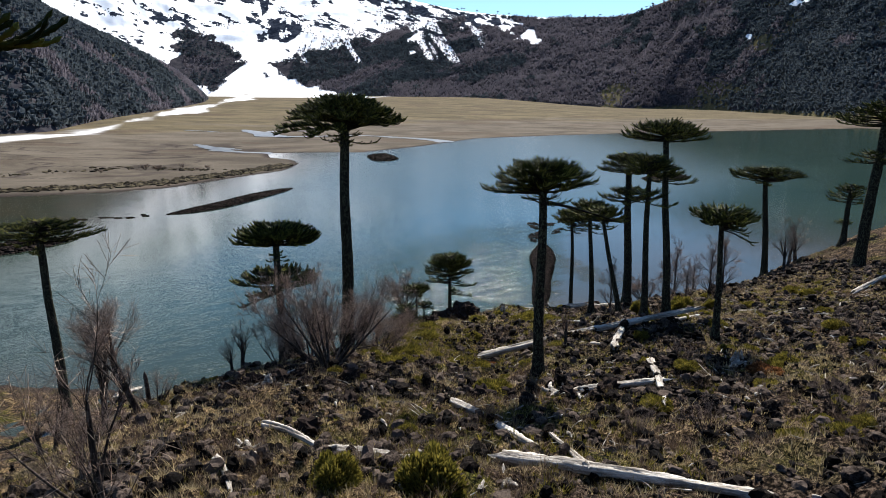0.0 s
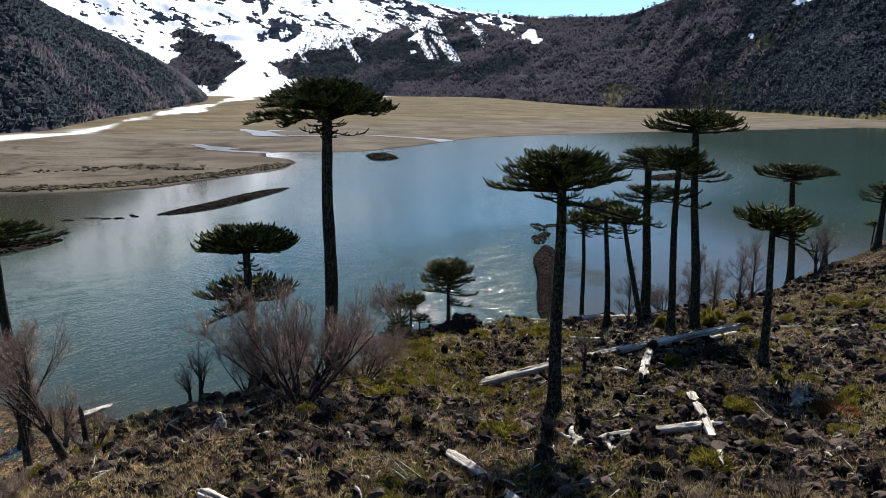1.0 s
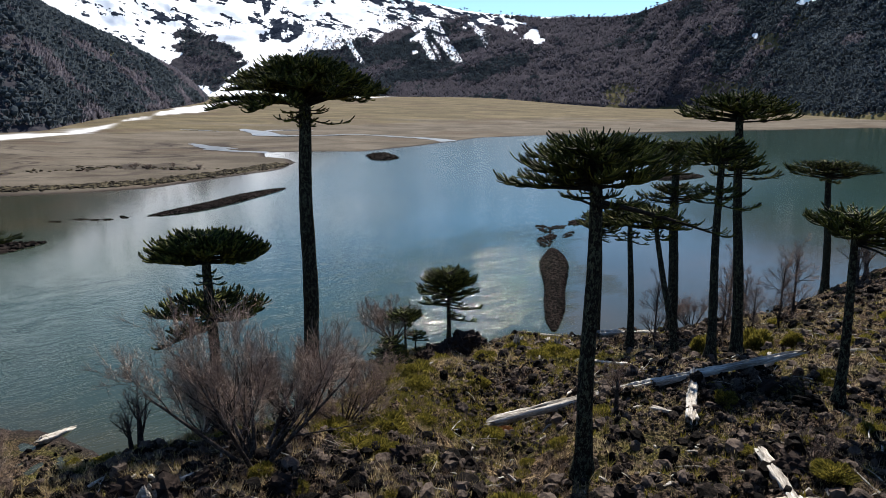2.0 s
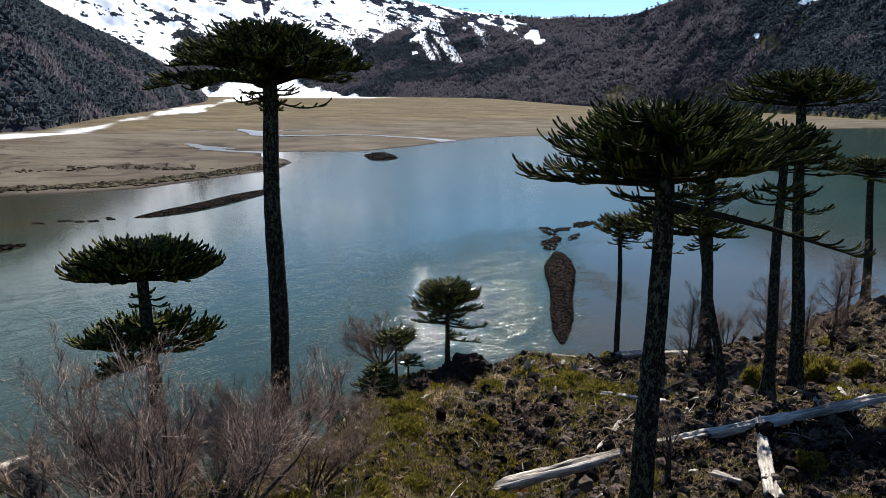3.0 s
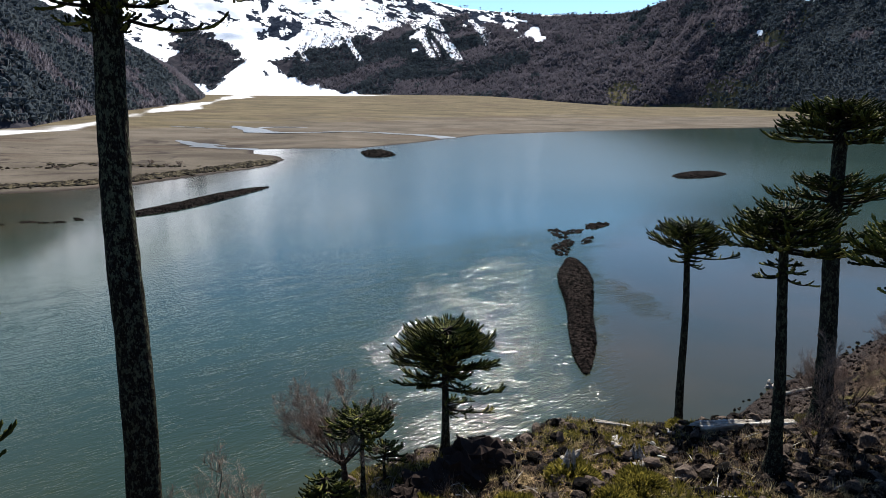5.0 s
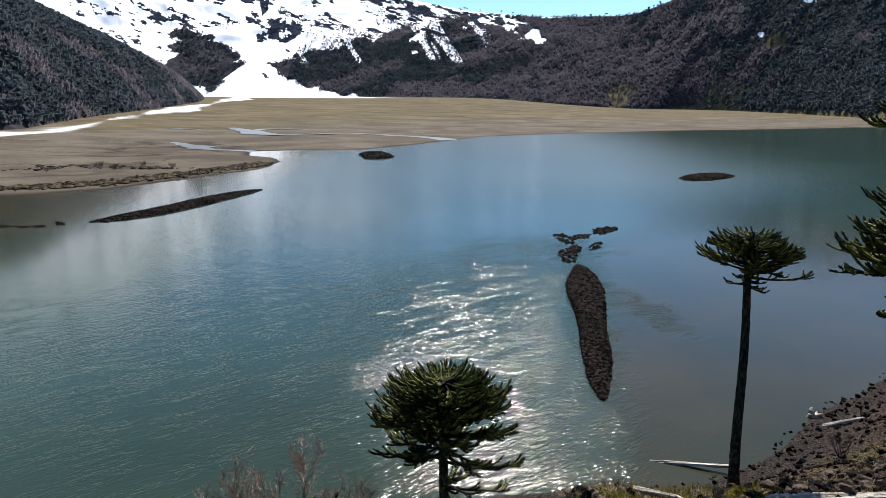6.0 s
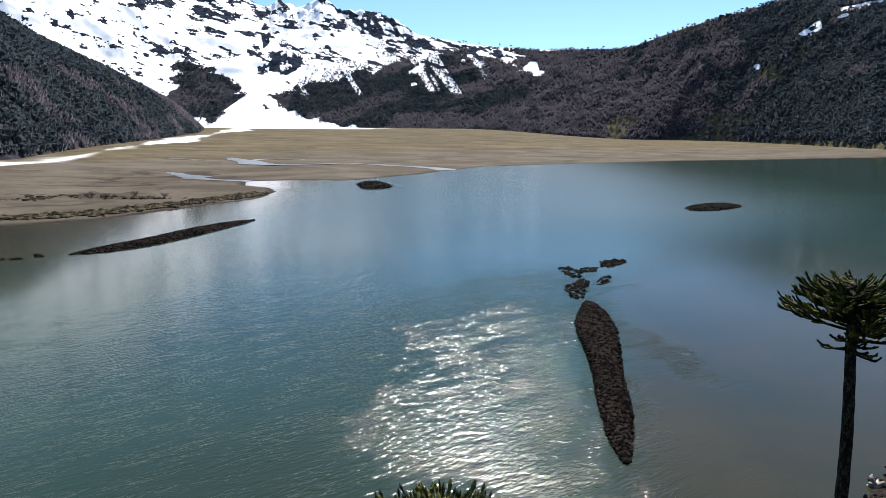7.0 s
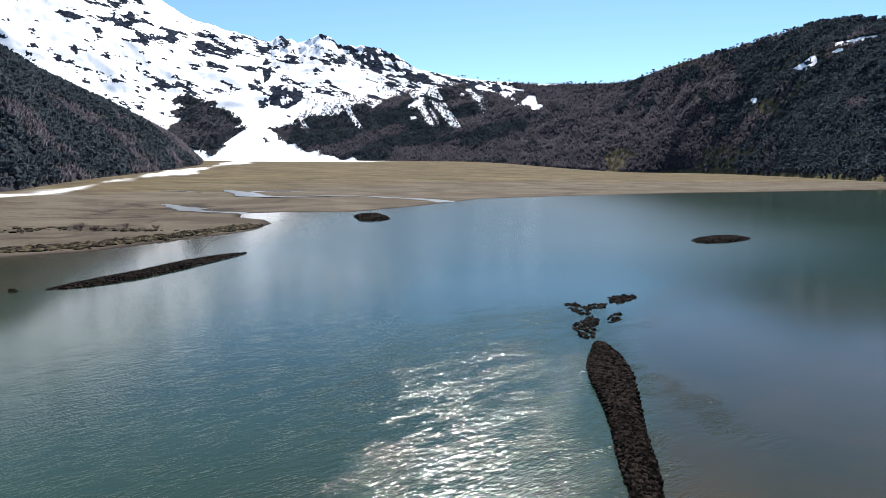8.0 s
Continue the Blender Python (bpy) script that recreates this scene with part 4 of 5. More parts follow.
# ---- bare trees ----
def bare_tree_meshes(height, stems, spread, seed, dense=1.0, whorls=0, girth=2.1):
    """Stems, boughs and twigs of a leafless tree at the origin."""
    rs = np.random.RandomState(seed)
    up = np.array([0, 0, 1.0])

    def grow(p0, p1, p2, r, per, lo, ln, out, lift, thin=0.5):
        k = len(p0)
        idx = np.repeat(np.arange(k), per)
        m = len(idx)
        s = rs.uniform(lo, 1.0, (m, 1))
        pos = (1 - s) ** 2 * p0[idx] + 2 * s * (1 - s) * p1[idx] + s * s * p2[idx]
        tan = 2 * (1 - s) * (p1 - p0)[idx] + 2 * s * (p2 - p1)[idx]
        size = np.linalg.norm(p2 - p0, axis=1)[idx][:, None]
        tan /= np.linalg.norm(tan, axis=1, keepdims=True) + 1e-9
        d = tan + rs.normal(0, out, (m, 3)) + up * lift
        d /= np.linalg.norm(d, axis=1, keepdims=True) + 1e-9
        length = size * ln * rs.uniform(0.6, 1.2, (m, 1)) * (1.15 - 0.5 * s)
        e = pos + d * length + up * length * rs.uniform(0.0, 0.25, (m, 1))
        mid = (pos + e) / 2 + rs.normal(0, 0.07, (m, 3)) * length
        rr = (r[idx] * (1 - 0.75 * s[:, 0])) * thin
        return pos, mid, e, np.maximum(rr, 0.005)

    a = rs.uniform(0, 6.283, stems)
    out = np.stack([np.cos(a), np.sin(a), 0 * a], 1)
    p0 = out * 0.12 * (stems > 1) - up * 0.3
    p2 = out * (height * spread * rs.uniform(0.5, 1.1, (stems, 1))) + up * height * rs.uniform(0.62, 0.9, (stems, 1))
    p1 = (p0 + p2) / 2 + out * height * 0.04 + up * height * 0.05
    r0 = np.full(stems, 0.018 * height + 0.02) * (girth if stems < 3 else 1.0)
    l0 = (p0, p1, p2, r0)
    l1 = grow(*l0, int(9 * dense) if stems == 1 else int(6 * dense), 0.25, 0.5, 0.42, 0.25)
    if whorls:                               # a straight stem with many short side boughs
        l0 = (p0, (p0 + p2) / 2 + up * 0.2, p2 + up * height * 0.25, r0 * 0.55)
        l1 = grow(*l0, whorls, 0.12, 0.26, 0.75, -0.1)
    l2 = grow(*l1, int(6 * dense), 0.2, 0.55, 0.42, 0.2)
    l3 = grow(*l2, int(6 * dense), 0.15, 0.62, 0.55, 0.08)
    l4 = grow(*l3, 5, 0.2, 0.75, 0.6, 0.05)
    wood = join([tubes(*l0[:3], l0[3], l0[3] * 0.3, 9, 8), tubes(*l1[:3], l1[3], l1[3] * 0.35, 6, 5), tubes(*l2[:3], l2[3], l2[3] * 0.4, 4, 3)])
    twig = join([tubes(*l3[:3], np.maximum(l3[3] * 0.8, 0.0055), 0.0036, 3, 3), tubes(*l4[:3], 0.0042, 0.003, 2, 3, tip=False)])
    return mesh_np("branchwork", *wood, M_STEM, True), mesh_np("twig_crown", *twig, M_TWIG)


BARE_KINDS = {
    "bush": bare_tree_meshes(4.0, 11, 0.85, 1, 1.0), "bush_b": bare_tree_meshes(4.2, 9, 0.8, 2, 1.0),
    "low_bush": bare_tree_meshes(4.6, 9, 0.7, 21, 0.72), "fan": bare_tree_meshes(6.0, 1, 0.08, 14, 1.25, girth=1.5), "sparse": bare_tree_meshes(5.5, 1, 0.05, 16, 0.8, girth=0.9),
    "tree": bare_tree_meshes(6.0, 1, 0.10, 3, 1.15), "tree_b": bare_tree_meshes(6.0, 2, 0.18, 4, 1.1), "thin": bare_tree_meshes(4.0, 1, 0.05, 5, 0.9), "spire": bare_tree_meshes(6.0, 1, 0.03, 6, 1.0, 26), "round": bare_tree_meshes(2.5, 13, 1.05, 7, 1.0),
}


def bare_tree(kind, x, y, size, turn, label, lean=0.0, category="tree"):
    ob = thing("bare_shrub" if "bush" in kind else "bare_tree", x, y, ground_z(x, y) - 0.1, label, category, "bare trees and shrubs")
    ob.matrix_basis = pose(x, y, ground_z(x, y) - 0.1, 0, lean, turn) @ Matrix.Scale(size, 4)
    wood, twig = BARE_KINDS[kind]
    part("twig_crown", twig, part("branchwork", wood, ob))


G, S = "leafless grey-brown tree with fine twigs", "leafless many-stemmed shrub with reddish twigs"
for row in [("bush", -7.8, 40.3, 1.25, 0, "large spreading leafless shrub with many dark stems and reddish twigs"), ("bush_b", -10.4, 45.5, 0.95, 80, S), ("bush", -5.6, 48.5, 0.75, 200, S),
            ("bush", -14.5, 50.5, 0.7, 300, S), ("bush_b", -9.5, 53.5, 1.05, 30, S), ("bush", -13.0, 56.0, 0.9, 100, S),
            ("fan", -20.4, 38.6, 1.35, 40, G, -10), ("fan", -23.6, 39.6, 1.4, 150, G, 4), ("tree_b", -34.0, 48.0, 1.1, 70, G), ("tree", -30.0, 52.0, 1.0, 190, G),
            ("sparse", -7.4, 13.2, 1.45, 120, "dead-looking leafless tree with few crooked boughs"), ("thin", -15.8, 45.5, 1.1, 0, G), ("thin", -17.2, 47.2, 0.9, 50, G), 
            ("low_bush", -20.5, 41.0, 0.45, 0, S),
            ("tree_b", -10.4, 63.0, 1.15, 10, G), ("tree", -7.8, 62.0, 0.9, 210, G), ("thin", -13.0, 61.0, 1.0, 20, G), ("bush", -5.5, 57.5, 0.5, 45, S),
            ("spire", 30.2, 73.0, 0.95, 30, G), ("spire", 28.5, 80.0, 1.05, 0, G), ("spire", 25.0, 72.5, 0.8, 110, G), ("spire", 18.2, 70.5, 0.85, 0, G),
            ("spire", 33.0, 76.0, 1.0, 180, G), ("spire", 34.5, 90.0, 1.0, 70, G), ("tree", 50.8, 94.0, 1.15, 0, G), ("tree_b", 46.5, 88.5, 0.95, 90, G),
            ("thin", 9.4, 47.4, 0.85, 0, G), ("bush", 24.5, 79.0, 0.7, 30, S), ("spire", 26.5, 70.0, 0.7, 70, G), ("low_bush", 16.2, 40.5, 0.32, 0, S), ("low_bush", 13.0, 27.5, 0.34, 60, S),
            ("low_bush", 9.8, 28.0, 0.30, 150, S), ("low_bush", 20.5, 30.5, 0.32, 20, S), ("low_bush", 30.0, 45.0, 0.35, 20, S), ("low_bush", 26.5, 36.5, 0.35, 60, S), ("low_bush", 5.0, 58.5, 0.25, 0, S),
            ("low_bush", -17.0, 27.0, 0.45, 60, S), ("bush", -19.5, 31.0, 0.5, 0, S), ("low_bush", 31.5, 99.0, 0.4, 0, S)]:
    bare_tree(*row)


# a pale bare tree with a short trunk under a round crown
gz = ground_z(-5.0, 68.6)
pale = thing("bare_tree", -5.0, 68.6, gz - 0.1, "leafless pale grey tree with a round crown of twigs", "tree", "bare trees and shrubs")
part("trunk", mesh_np("trunk", *tubes([(0, 0, -0.3)], [(0.15, 0, 1.0)], [(0, 0, 2.3)], 0.2, 0.13, 9, 9, 0.05, tip=False), M_STEM, True), pale)
pale_boughs = part("branchwork", BARE_KINDS["round"][0], pale)
pale_boughs.location = (0, 0, 2.2)
part("twig_crown", BARE_KINDS["round"][1], pale_boughs)


# ---- dead wood ----
def log_mesh(length, r, seed, taper=0.35, bend=0.010, rings=56, sides=20):
    """A weathered log along x with ragged ends, cracks and a slight bend."""
    rs = np.random.RandomState(seed)
    t = np.linspace(0, 1, rings)
    a = np.arange(sides) * 2 * np.pi / sides
    rad = r * (1 - taper * t)[:, None] * (1 + 0.10 * np.sin(2 * a + 1.0) + 0.12 * np.sin(5 * a + 3 * t[:, None]) + rs.uniform(-0.13, 0.13, (rings, sides)))
    for k in rs.choice(sides, 7, False):    # splits that open and close along the grain
        deep = smooth(0.0, 0.35, fbm(t * length * 0.5 + 3.1 * k, 0 * t + seed, 3, 7))
        rad[:, k] *= 1 - 0.55 * deep
    rad *= 1 + 0.16 * np.sin(t * length * 1.7 + seed)[:, None] * np.sin(2 * a + t[:, None] * 4) * 0.6
    rad[[0, -1]] *= rs.uniform(0.15, 0.8, (2, sides))
    x = t[:, None] * length + np.where((t == 0) | (t == 1), 1, 0)[:, None] * (rs.uniform(-0.5, 0.5, (rings, sides)) + 0.8 * np.sin(2 * a + seed)) * r * 1.6
    yy = bend * length * np.sin(np.pi * t * 1.3)[:, None] + rad * np.cos(a)
    zz = rad * np.sin(a) + 0.02 * length * np.sin(t * 5)[:, None] * bend * 10
    v = np.stack([x, yy, zz], -1).reshape(-1, 3)
    f = grid_faces(rings, sides, True)
    return v, f


def fallen_log(x0, y0, x1, y1, r, label, seed, lift=0.4, **kw):
    f = np.linspace(0, 1, 25)
    gz = land(x0 + (x1 - x0) * f, y0 + (y1 - y0) * f)[0]
    slope, level = np.polyfit(f, gz, 1)
    over = np.percentile(gz - level - slope * f, 76) + r * lift
    z0, z1 = level + over, level + slope + over
    d = Vector((x1 - x0, y1 - y0, z1 - z0))
    ob = new("fallen_log", mesh_np("fallen_log", *log_mesh(d.length, r, seed, **kw), M_DEAD, True))
    ob.matrix_basis = Matrix.Translation((x0, y0, z0)) @ d.to_track_quat("X", "Z").to_matrix().to_4x4()
    tagged(ob, label, "log", "fallen logs")
    return ob


W = "bleached grey-white fallen log lying on the rocky slope"
for row in [(2.8, 50.4, 21.6, 53.0, 0.31, "long bleached fallen trunk lying across the slope", 1, 0.05), (12.8, 45.6, 14.8, 51.3, 0.30, W, 2), (8.3, 36.0, 14.0, 37.2, 0.25, "split weathered log with bleached wood", 3),
            (14.3, 41.6, 12.6, 32.6, 0.24, W, 4), (0.6, 34.4, 4.6, 26.2, 0.24, W, 5), (2.8, 24.3, 12.9, 21.2, 0.30, "large cracked pale trunk lying in the grass", 6), (6.4, 23.2, 5.4, 27.0, 0.14, W, 7),
            (-4.4, 25.0, -1.6, 25.2, 0.24, W, 9), (39.8, 61.5, 46.5, 65.0, 0.25, W, 11),
            (-45.6, 78.7, -43.0, 87.0, 0.45, "pale log reaching out into the water", 12), (9.8, 63.5, 13.0, 59.2, 0.26, W, 13), (14.4, 76.2, 20.5, 76.8, 0.34, W, 14), (9.0, 79.0, 10.8, 77.8, 0.16, W, 25),
            (15.6, 104.6, 24.4, 102.4, 0.2, "waterlogged log lying in the shallows", 16, 3.4),
            (36.8, 110.9, 40.2, 110.2, 0.2, "forked pale drift log on the stony shore", 32), (18.6, 53.6, 23.4, 57.6, 0.17, W, 17), (15.0, 52.0, 14.3, 49.6, 0.17, W, 21), (22.0, 57.2, 25.2, 63.4, 0.13, W, 22), (19.4, 54.8, 21.6, 59.5, 0.11, W, 23), (9.6, 56.0, 7.6, 52.0, 0.13, W, 24), (11.7, 48.6, 12.4, 47.4, 0.16, W, 18), (30.0, 56.0, 33.0, 57.0, 0.14, W, 19), (28.0, 60.0, 31.5, 58.6, 0.13, W, 20)]:
    fallen_log(*row)
for x0, y0, x1, y1, r, seed in [(-9.0, 29.4, -4.5, 25.2, 0.22, 8), (-9.3, 23.8, -7.7, 21.4, 0.17, 10), (-12.6, 36.6, -9.8, 38.8, 0.17, 31)]:
    fallen_log(x0, y0, x1, y1, r, "crooked weathered dead limb lying in the grass", seed, bend=0.03, taper=0.6)


def root_stump(x, y, size, seed, label):
    """An upturned stump: a short torn trunk with tapering roots."""
    rs = np.random.RandomState(seed)
    n = 6
    a = rs.uniform(0, 6.283, n)
    el = rs.uniform(-0.1, 0.7, n)
    d = np.stack([np.cos(a) * np.cos(el), np.sin(a) * np.cos(el), np.sin(el)], 1)
    ln = size * rs.uniform(0.35, 0.8, (n, 1))
    p0 = np.repeat([[0, 0, 0.0]], n, 0)
    p1 = d * ln * 0.5 + rs.normal(0, 0.16, (n, 3)) * size
    p2 = d * ln + rs.normal(0, 0.12, (n, 3)) * size
    ob = new("tree_stump", mesh_np("tree_stump", *tubes(p0, p1, p2, 0.17 * size, 0.05 * size, 9, 7, 0.12), M_DEAD, True))
    ob.location = (x, y, ground_z(x, y) - 0.05)
    tagged(ob, label, "stump", "weathered stumps")


for row in [(5.8, 69.4, 1.9, 1), (-8.6, 25.9, 1.0, 2), (-7.5, 24.4, 1.1, 3), (19.2, 39.6, 1.0, 4), (44.2, 71.0, 1.1, 5), (-12.6, 35.5, 1.5, 6), (-14.0, 36.6, 1.2, 7), (20.6, 56.6, 1.2, 8), (37.0, 113.0, 1.6, 9),
            (15.5, 99.0, 1.3, 10), (9.2, 73.6, 1.0, 11), (9.7, 71.2, 0.9, 19), (7.3, 64.5, 0.8, 12), (-22.5, 40.4, 1.0, 13), (3.0, 22.0, 1.0, 14), (34.5, 55.0, 0.9, 15), (9.4, 74.5, 0.8, 16), (7.0, 36.2, 1.3, 17), (8.2, 35.4, 1.2, 18)]:
    root_stump(*row, "bleached twisted root stump among the stones")

def broken_snag(x, y, height, r, seed, label):
    """An upright torn stump: splintered shards rising from a flared foot."""
    rs = np.random.RandomState(seed)
    n = 7
    a = np.arange(n) * 2 * np.pi / n + rs.uniform(-0.3, 0.3, n)
    out = np.stack([np.cos(a), np.sin(a), 0 * a], 1)
    top = np.array([[0, 0, 1.0]]) * (height * rs.uniform(0.45, 1.0, (n, 1)))
    p0 = out * r * 1.5 - np.array([[0, 0, 0.15]])
    p2 = out * r * rs.uniform(0.3, 0.9, (n, 1)) + top
    shards = tubes(p0, out * r * 0.6 + top * 0.4, p2, r * 0.62, r * 0.16, 8, 6, 0.10)
    ob = new("tree_stump", mesh_np("tree_stump", *shards, M_DEAD, True))
    ob.location = (x, y, ground_z(x, y))
    tagged(ob, label, "stump", "weathered stumps")


broken_snag(5.9, 69.3, 1.7, 0.34, 1, "bright bleached splintered stump at the edge of the bank")
broken_snag(9.9, 72.2, 0.9, 0.26, 2, "bleached splintered stump in the grass")
broken_snag(-11.0, 37.2, 1.2, 0.4, 3, "bleached splintered stump among black lava blocks")
broken_snag(19.6, 40.0, 1.0, 0.3, 4, "bleached splintered stump on the stony slope")

stump_post = new("dead_post", mesh_np("dead_post", *tubes([(0, 0, -0.3)], [(0.05, 0, 1.3)], [(-0.1, 0, 2.8)], 0.2, 0.13, 9, 9, 0.04), M_STEM, True))
stump_post.location = (-21.9, 42.6, ground_z(-21.9, 42.6))
tagged(stump_post, "broken dead trunk standing upright on the bank", "dead trunk")


# ---- stones, grass and low growth ----
def boulder_mesh(seed, level=BALL3):
    """A weathered lava block: broken planes roughened by pits and knobs."""
    rs = np.random.RandomState(seed)
    v, f = level
    n = rs.normal(0, 1, (6, 3))
    n /= np.linalg.norm(n, axis=1, keepdims=True)
    v = v.copy()
    for k in range(6):
        h = rs.uniform(0.5, 0.85)
        over = np.maximum(v @ n[k] - h, 0)
        v -= over[:, None] * n[k]
    q = v * 2.1 + 3.3 * seed
    knob = fbm(q[:, 0] + 0.7 * q[:, 2], q[:, 1] - 0.6 * q[:, 2], 4, seed, 0.65)
    v = v * (1 + 0.42 * knob + rs.uniform(-0.05, 0.05, len(v)))[:, None] * np.array([1, rs.uniform(0.65, 0.95), rs.uniform(0.5, 0.8)])
    return mesh_np("boulder", v, f, M_ROCK)


def on_hill(rs, n, x0, x1, y0, y1, clump=None, seed=0, lo=0.0, dmin=1.0):
    """Random places on the near hillside, thicker where the clump noise is high."""
    x, y = rs.uniform(x0, x1, n * 4), rs.uniform(y0, y1, n * 4)
    z, d = land(x, y)
    keep = d > dmin
    if clump:
        keep &= fbm(x / clump, y / clump, 3, seed) + rs.uniform(-0.35, 0.35, n * 4) > lo
    return np.stack([x, y, z], 1)[keep][:n]


RS = np.random.RandomState(12)
BOULDERS = [boulder_mesh(k) for k in range(8)]
for k, (x, y, z) in enumerate(on_hill(RS, 260, -24, 46, 21, 84, 9, 40, 0.05)):
    s = 0.15 + 0.36 * RS.uniform() ** 2.6
    b = new("boulder", BOULDERS[k % 8])
    b.matrix_basis = pose(x, y, z + 0.1 * s, RS.uniform(-20, 20), RS.uniform(-20, 20), RS.uniform(0, 360)) @ Matrix.Scale(s, 4)
    tagged(b, "dark rough volcanic boulder half sunk in the slope", "rock", "volcanic boulders")

def jagged_mesh(seed):
    """A torn black lava block: a faceted lump with spikes and hollows."""
    rs = np.random.RandomState(seed)
    v, f = BALL3
    q = v * 1.7 + seed
    w = 1 + 0.55 * fbm(q[:, 0] + q[:, 2], q[:, 1] - q[:, 2], 3, seed, 0.6) + 0.35 * np.abs(fbm(q[:, 0] * 2.2, q[:, 2] * 2.2, 2, seed + 4)) + rs.uniform(-0.2, 0.2, len(v)) + 0.5 * np.maximum(0, rs.uniform(-0.8, 1, len(v))) ** 3
    return mesh_np("rock_outcrop", v * w[:, None] * np.array([1, 0.8, 0.85]), f, M_STONE)


JAGGED = [jagged_mesh(k) for k in range(4)]
for k, (x, y, s) in enumerate([(-2.3, 65.4, 0.6), (-1.9, 66.3, 0.75), (-1.2, 67.2, 0.9), (-0.5, 68.1, 0.8), (0.2, 68.8, 0.95), (0.9, 69.4, 1.05), (1.6, 69.9, 1.25), (2.1, 70.4, 1.1), (2.7, 70.0, 0.7), (0.9, 70.6, 0.9)]):
    b = new("rock_outcrop", JAGGED[k % 4])
    b.matrix_basis = pose(x, y, ground_z(x, y) + 0.25 * s, 20 * math.sin(k), -12, 97 * k) @ Matrix.Diagonal((s, 0.8 * s, 0.85 * s, 1))
    tagged(b, "black jagged lava block on the ridge at the bank's tip", "rock", "lava ridge")


RS_LAVA = np.random.RandomState(77)
for k, (x, y) in enumerate([(-12.5, 38.6), (-11.6, 38.0), (-10.4, 37.5), (-9.4, 38.4), (-8.6, 37.0), (-13.7, 37.7), (-7.2, 36.2), (-6.0, 38.2), (-10.8, 36.2), (-5.2, 33.4), (-3.6, 30.6), (-6.6, 29.0), (2.6, 36.0), (4.0, 36.4), (8.6, 37.4), (7.6, 35.0), (10.2, 36.2), (14.6, 39.4), (17.8, 37.0), (22.4, 33.6), (-1.4, 41.5), (13.4, 48.2), (15.6, 50.4), (18.4, 49.6)]):
    size = RS_LAVA.uniform(0.35, 0.8)
    b = new("lava_block", JAGGED[k % 4])
    b.matrix_basis = pose(x, y, ground_z(x, y) + 0.12 * size, 25 * math.sin(2 * k), 15, 71 * k) @ Matrix.Diagonal((size, 0.85 * size, 0.75 * size, 1))
    tagged(b, "black rough lava block sunk in the stony slope", "rock", "lava blocks")


def scatter_stones(name, p, lo, hi, rs, mat, label, shape=BALL1, jag=0.42):
    v, f = jittered(len(p), *shape, rs, jag)
    s = lo + (hi - lo) * rs.uniform(0, 1, len(p)) ** 2
    sc = s[:, None] * np.stack([rs.uniform(0.6, 1.2, len(p)), rs.uniform(0.6, 1.2, len(p)), rs.uniform(0.5, 1.15, len(p))], 1)
    a = rs.uniform(0, 6.283, len(p))
    v = v * sc[:, None]
    c, q = np.cos(a)[:, None], np.sin(a)[:, None]
    v = np.stack([v[..., 0] * c - v[..., 1] * q, v[..., 0] * q + v[..., 1] * c, v[..., 2]], -1)
    v = (v + (p + np.stack([0 * s, 0 * s, 0.15 * s], 1))[:, None]).reshape(-1, 3)
    return tagged(new(name, mesh_np(name, v, f, mat)), label, "stones", kind="stuff")


scatter_stones("loose_stones", np.concatenate([on_hill(RS, 17000, -30, 52, 18, 100, 7, 41, 0.15), on_hill(RS, 4000, -40, 60, -14, 19, 7, 41, 0.15)]), 0.05, 0.22, RS, M_ROCK, "scattered dark volcanic stones on the slope")
scatter_stones("lava_rubble", np.concatenate([on_hill(RS, 3000, -28, 50, 18, 92, 7, 41, 0.28), on_hill(RS, 4600, 1, 50, 18, 92, 5, 42, 0.0), on_hill(RS, 1500, -24, 2, 20, 46, 4, 61, 0.12)]), 0.13, 0.46, RS, M_ROCK, "heaps of dark rough lava rubble on the slope", BALL2, 0.26)
RS_EDGE = np.random.RandomState(5)
scatter_stones("lava_rubble", np.concatenate([on_hill(RS_EDGE, 2200, -36, 56, -6, 19, 7, 41, 0.1), on_hill(RS_EDGE, 1400, -46, -24, 10, 80, 7, 41, 0.1)]), 0.1, 0.42, RS_EDGE, M_ROCK, "heaps of dark rough lava rubble on the slope")
beach = on_hill(RS, 5000, 8, 75, 84, 135, None, 0, 0, -1.2)
bd = shore_distance(beach[:, 0], beach[:, 1])
scatter_stones("beach_stones", beach[bd < 10], 0.05, 0.34, RS, M_STONE, "reddish-brown stones along the lake shore")

# tussocks of bent blades: straw-coloured and green
def tussocks(name, places, blades, lo, hi, wide, mat, rs, label):
    idx = np.repeat(np.arange(len(places)), blades)
    m = len(idx)
    a = rs.uniform(0, 6.283, m)
    out = np.stack([np.cos(a), np.sin(a), 0 * a], 1)
    size = rs.uniform(0.6, 1.3, len(places))[idx][:, None]
    ln = rs.uniform(lo, hi, (m, 1)) * size
    root = places[idx] + out * rs.uniform(0, 0.22, (m, 1)) * size - np.array([0, 0, 0.04])
    side = np.cross(out, [0, 0, 1.0]) * wide
    tip = root + out * ln * rs.uniform(0.2, 1.0, (m, 1)) + np.array([0, 0, 1.0]) * ln
    v = np.stack([root - side, root + side, tip], 1).reshape(-1, 3)
    tagged(new(name, mesh_np(name, v, np.arange(3 * m).reshape(-1, 3), mat)), label, "grass", kind="stuff")


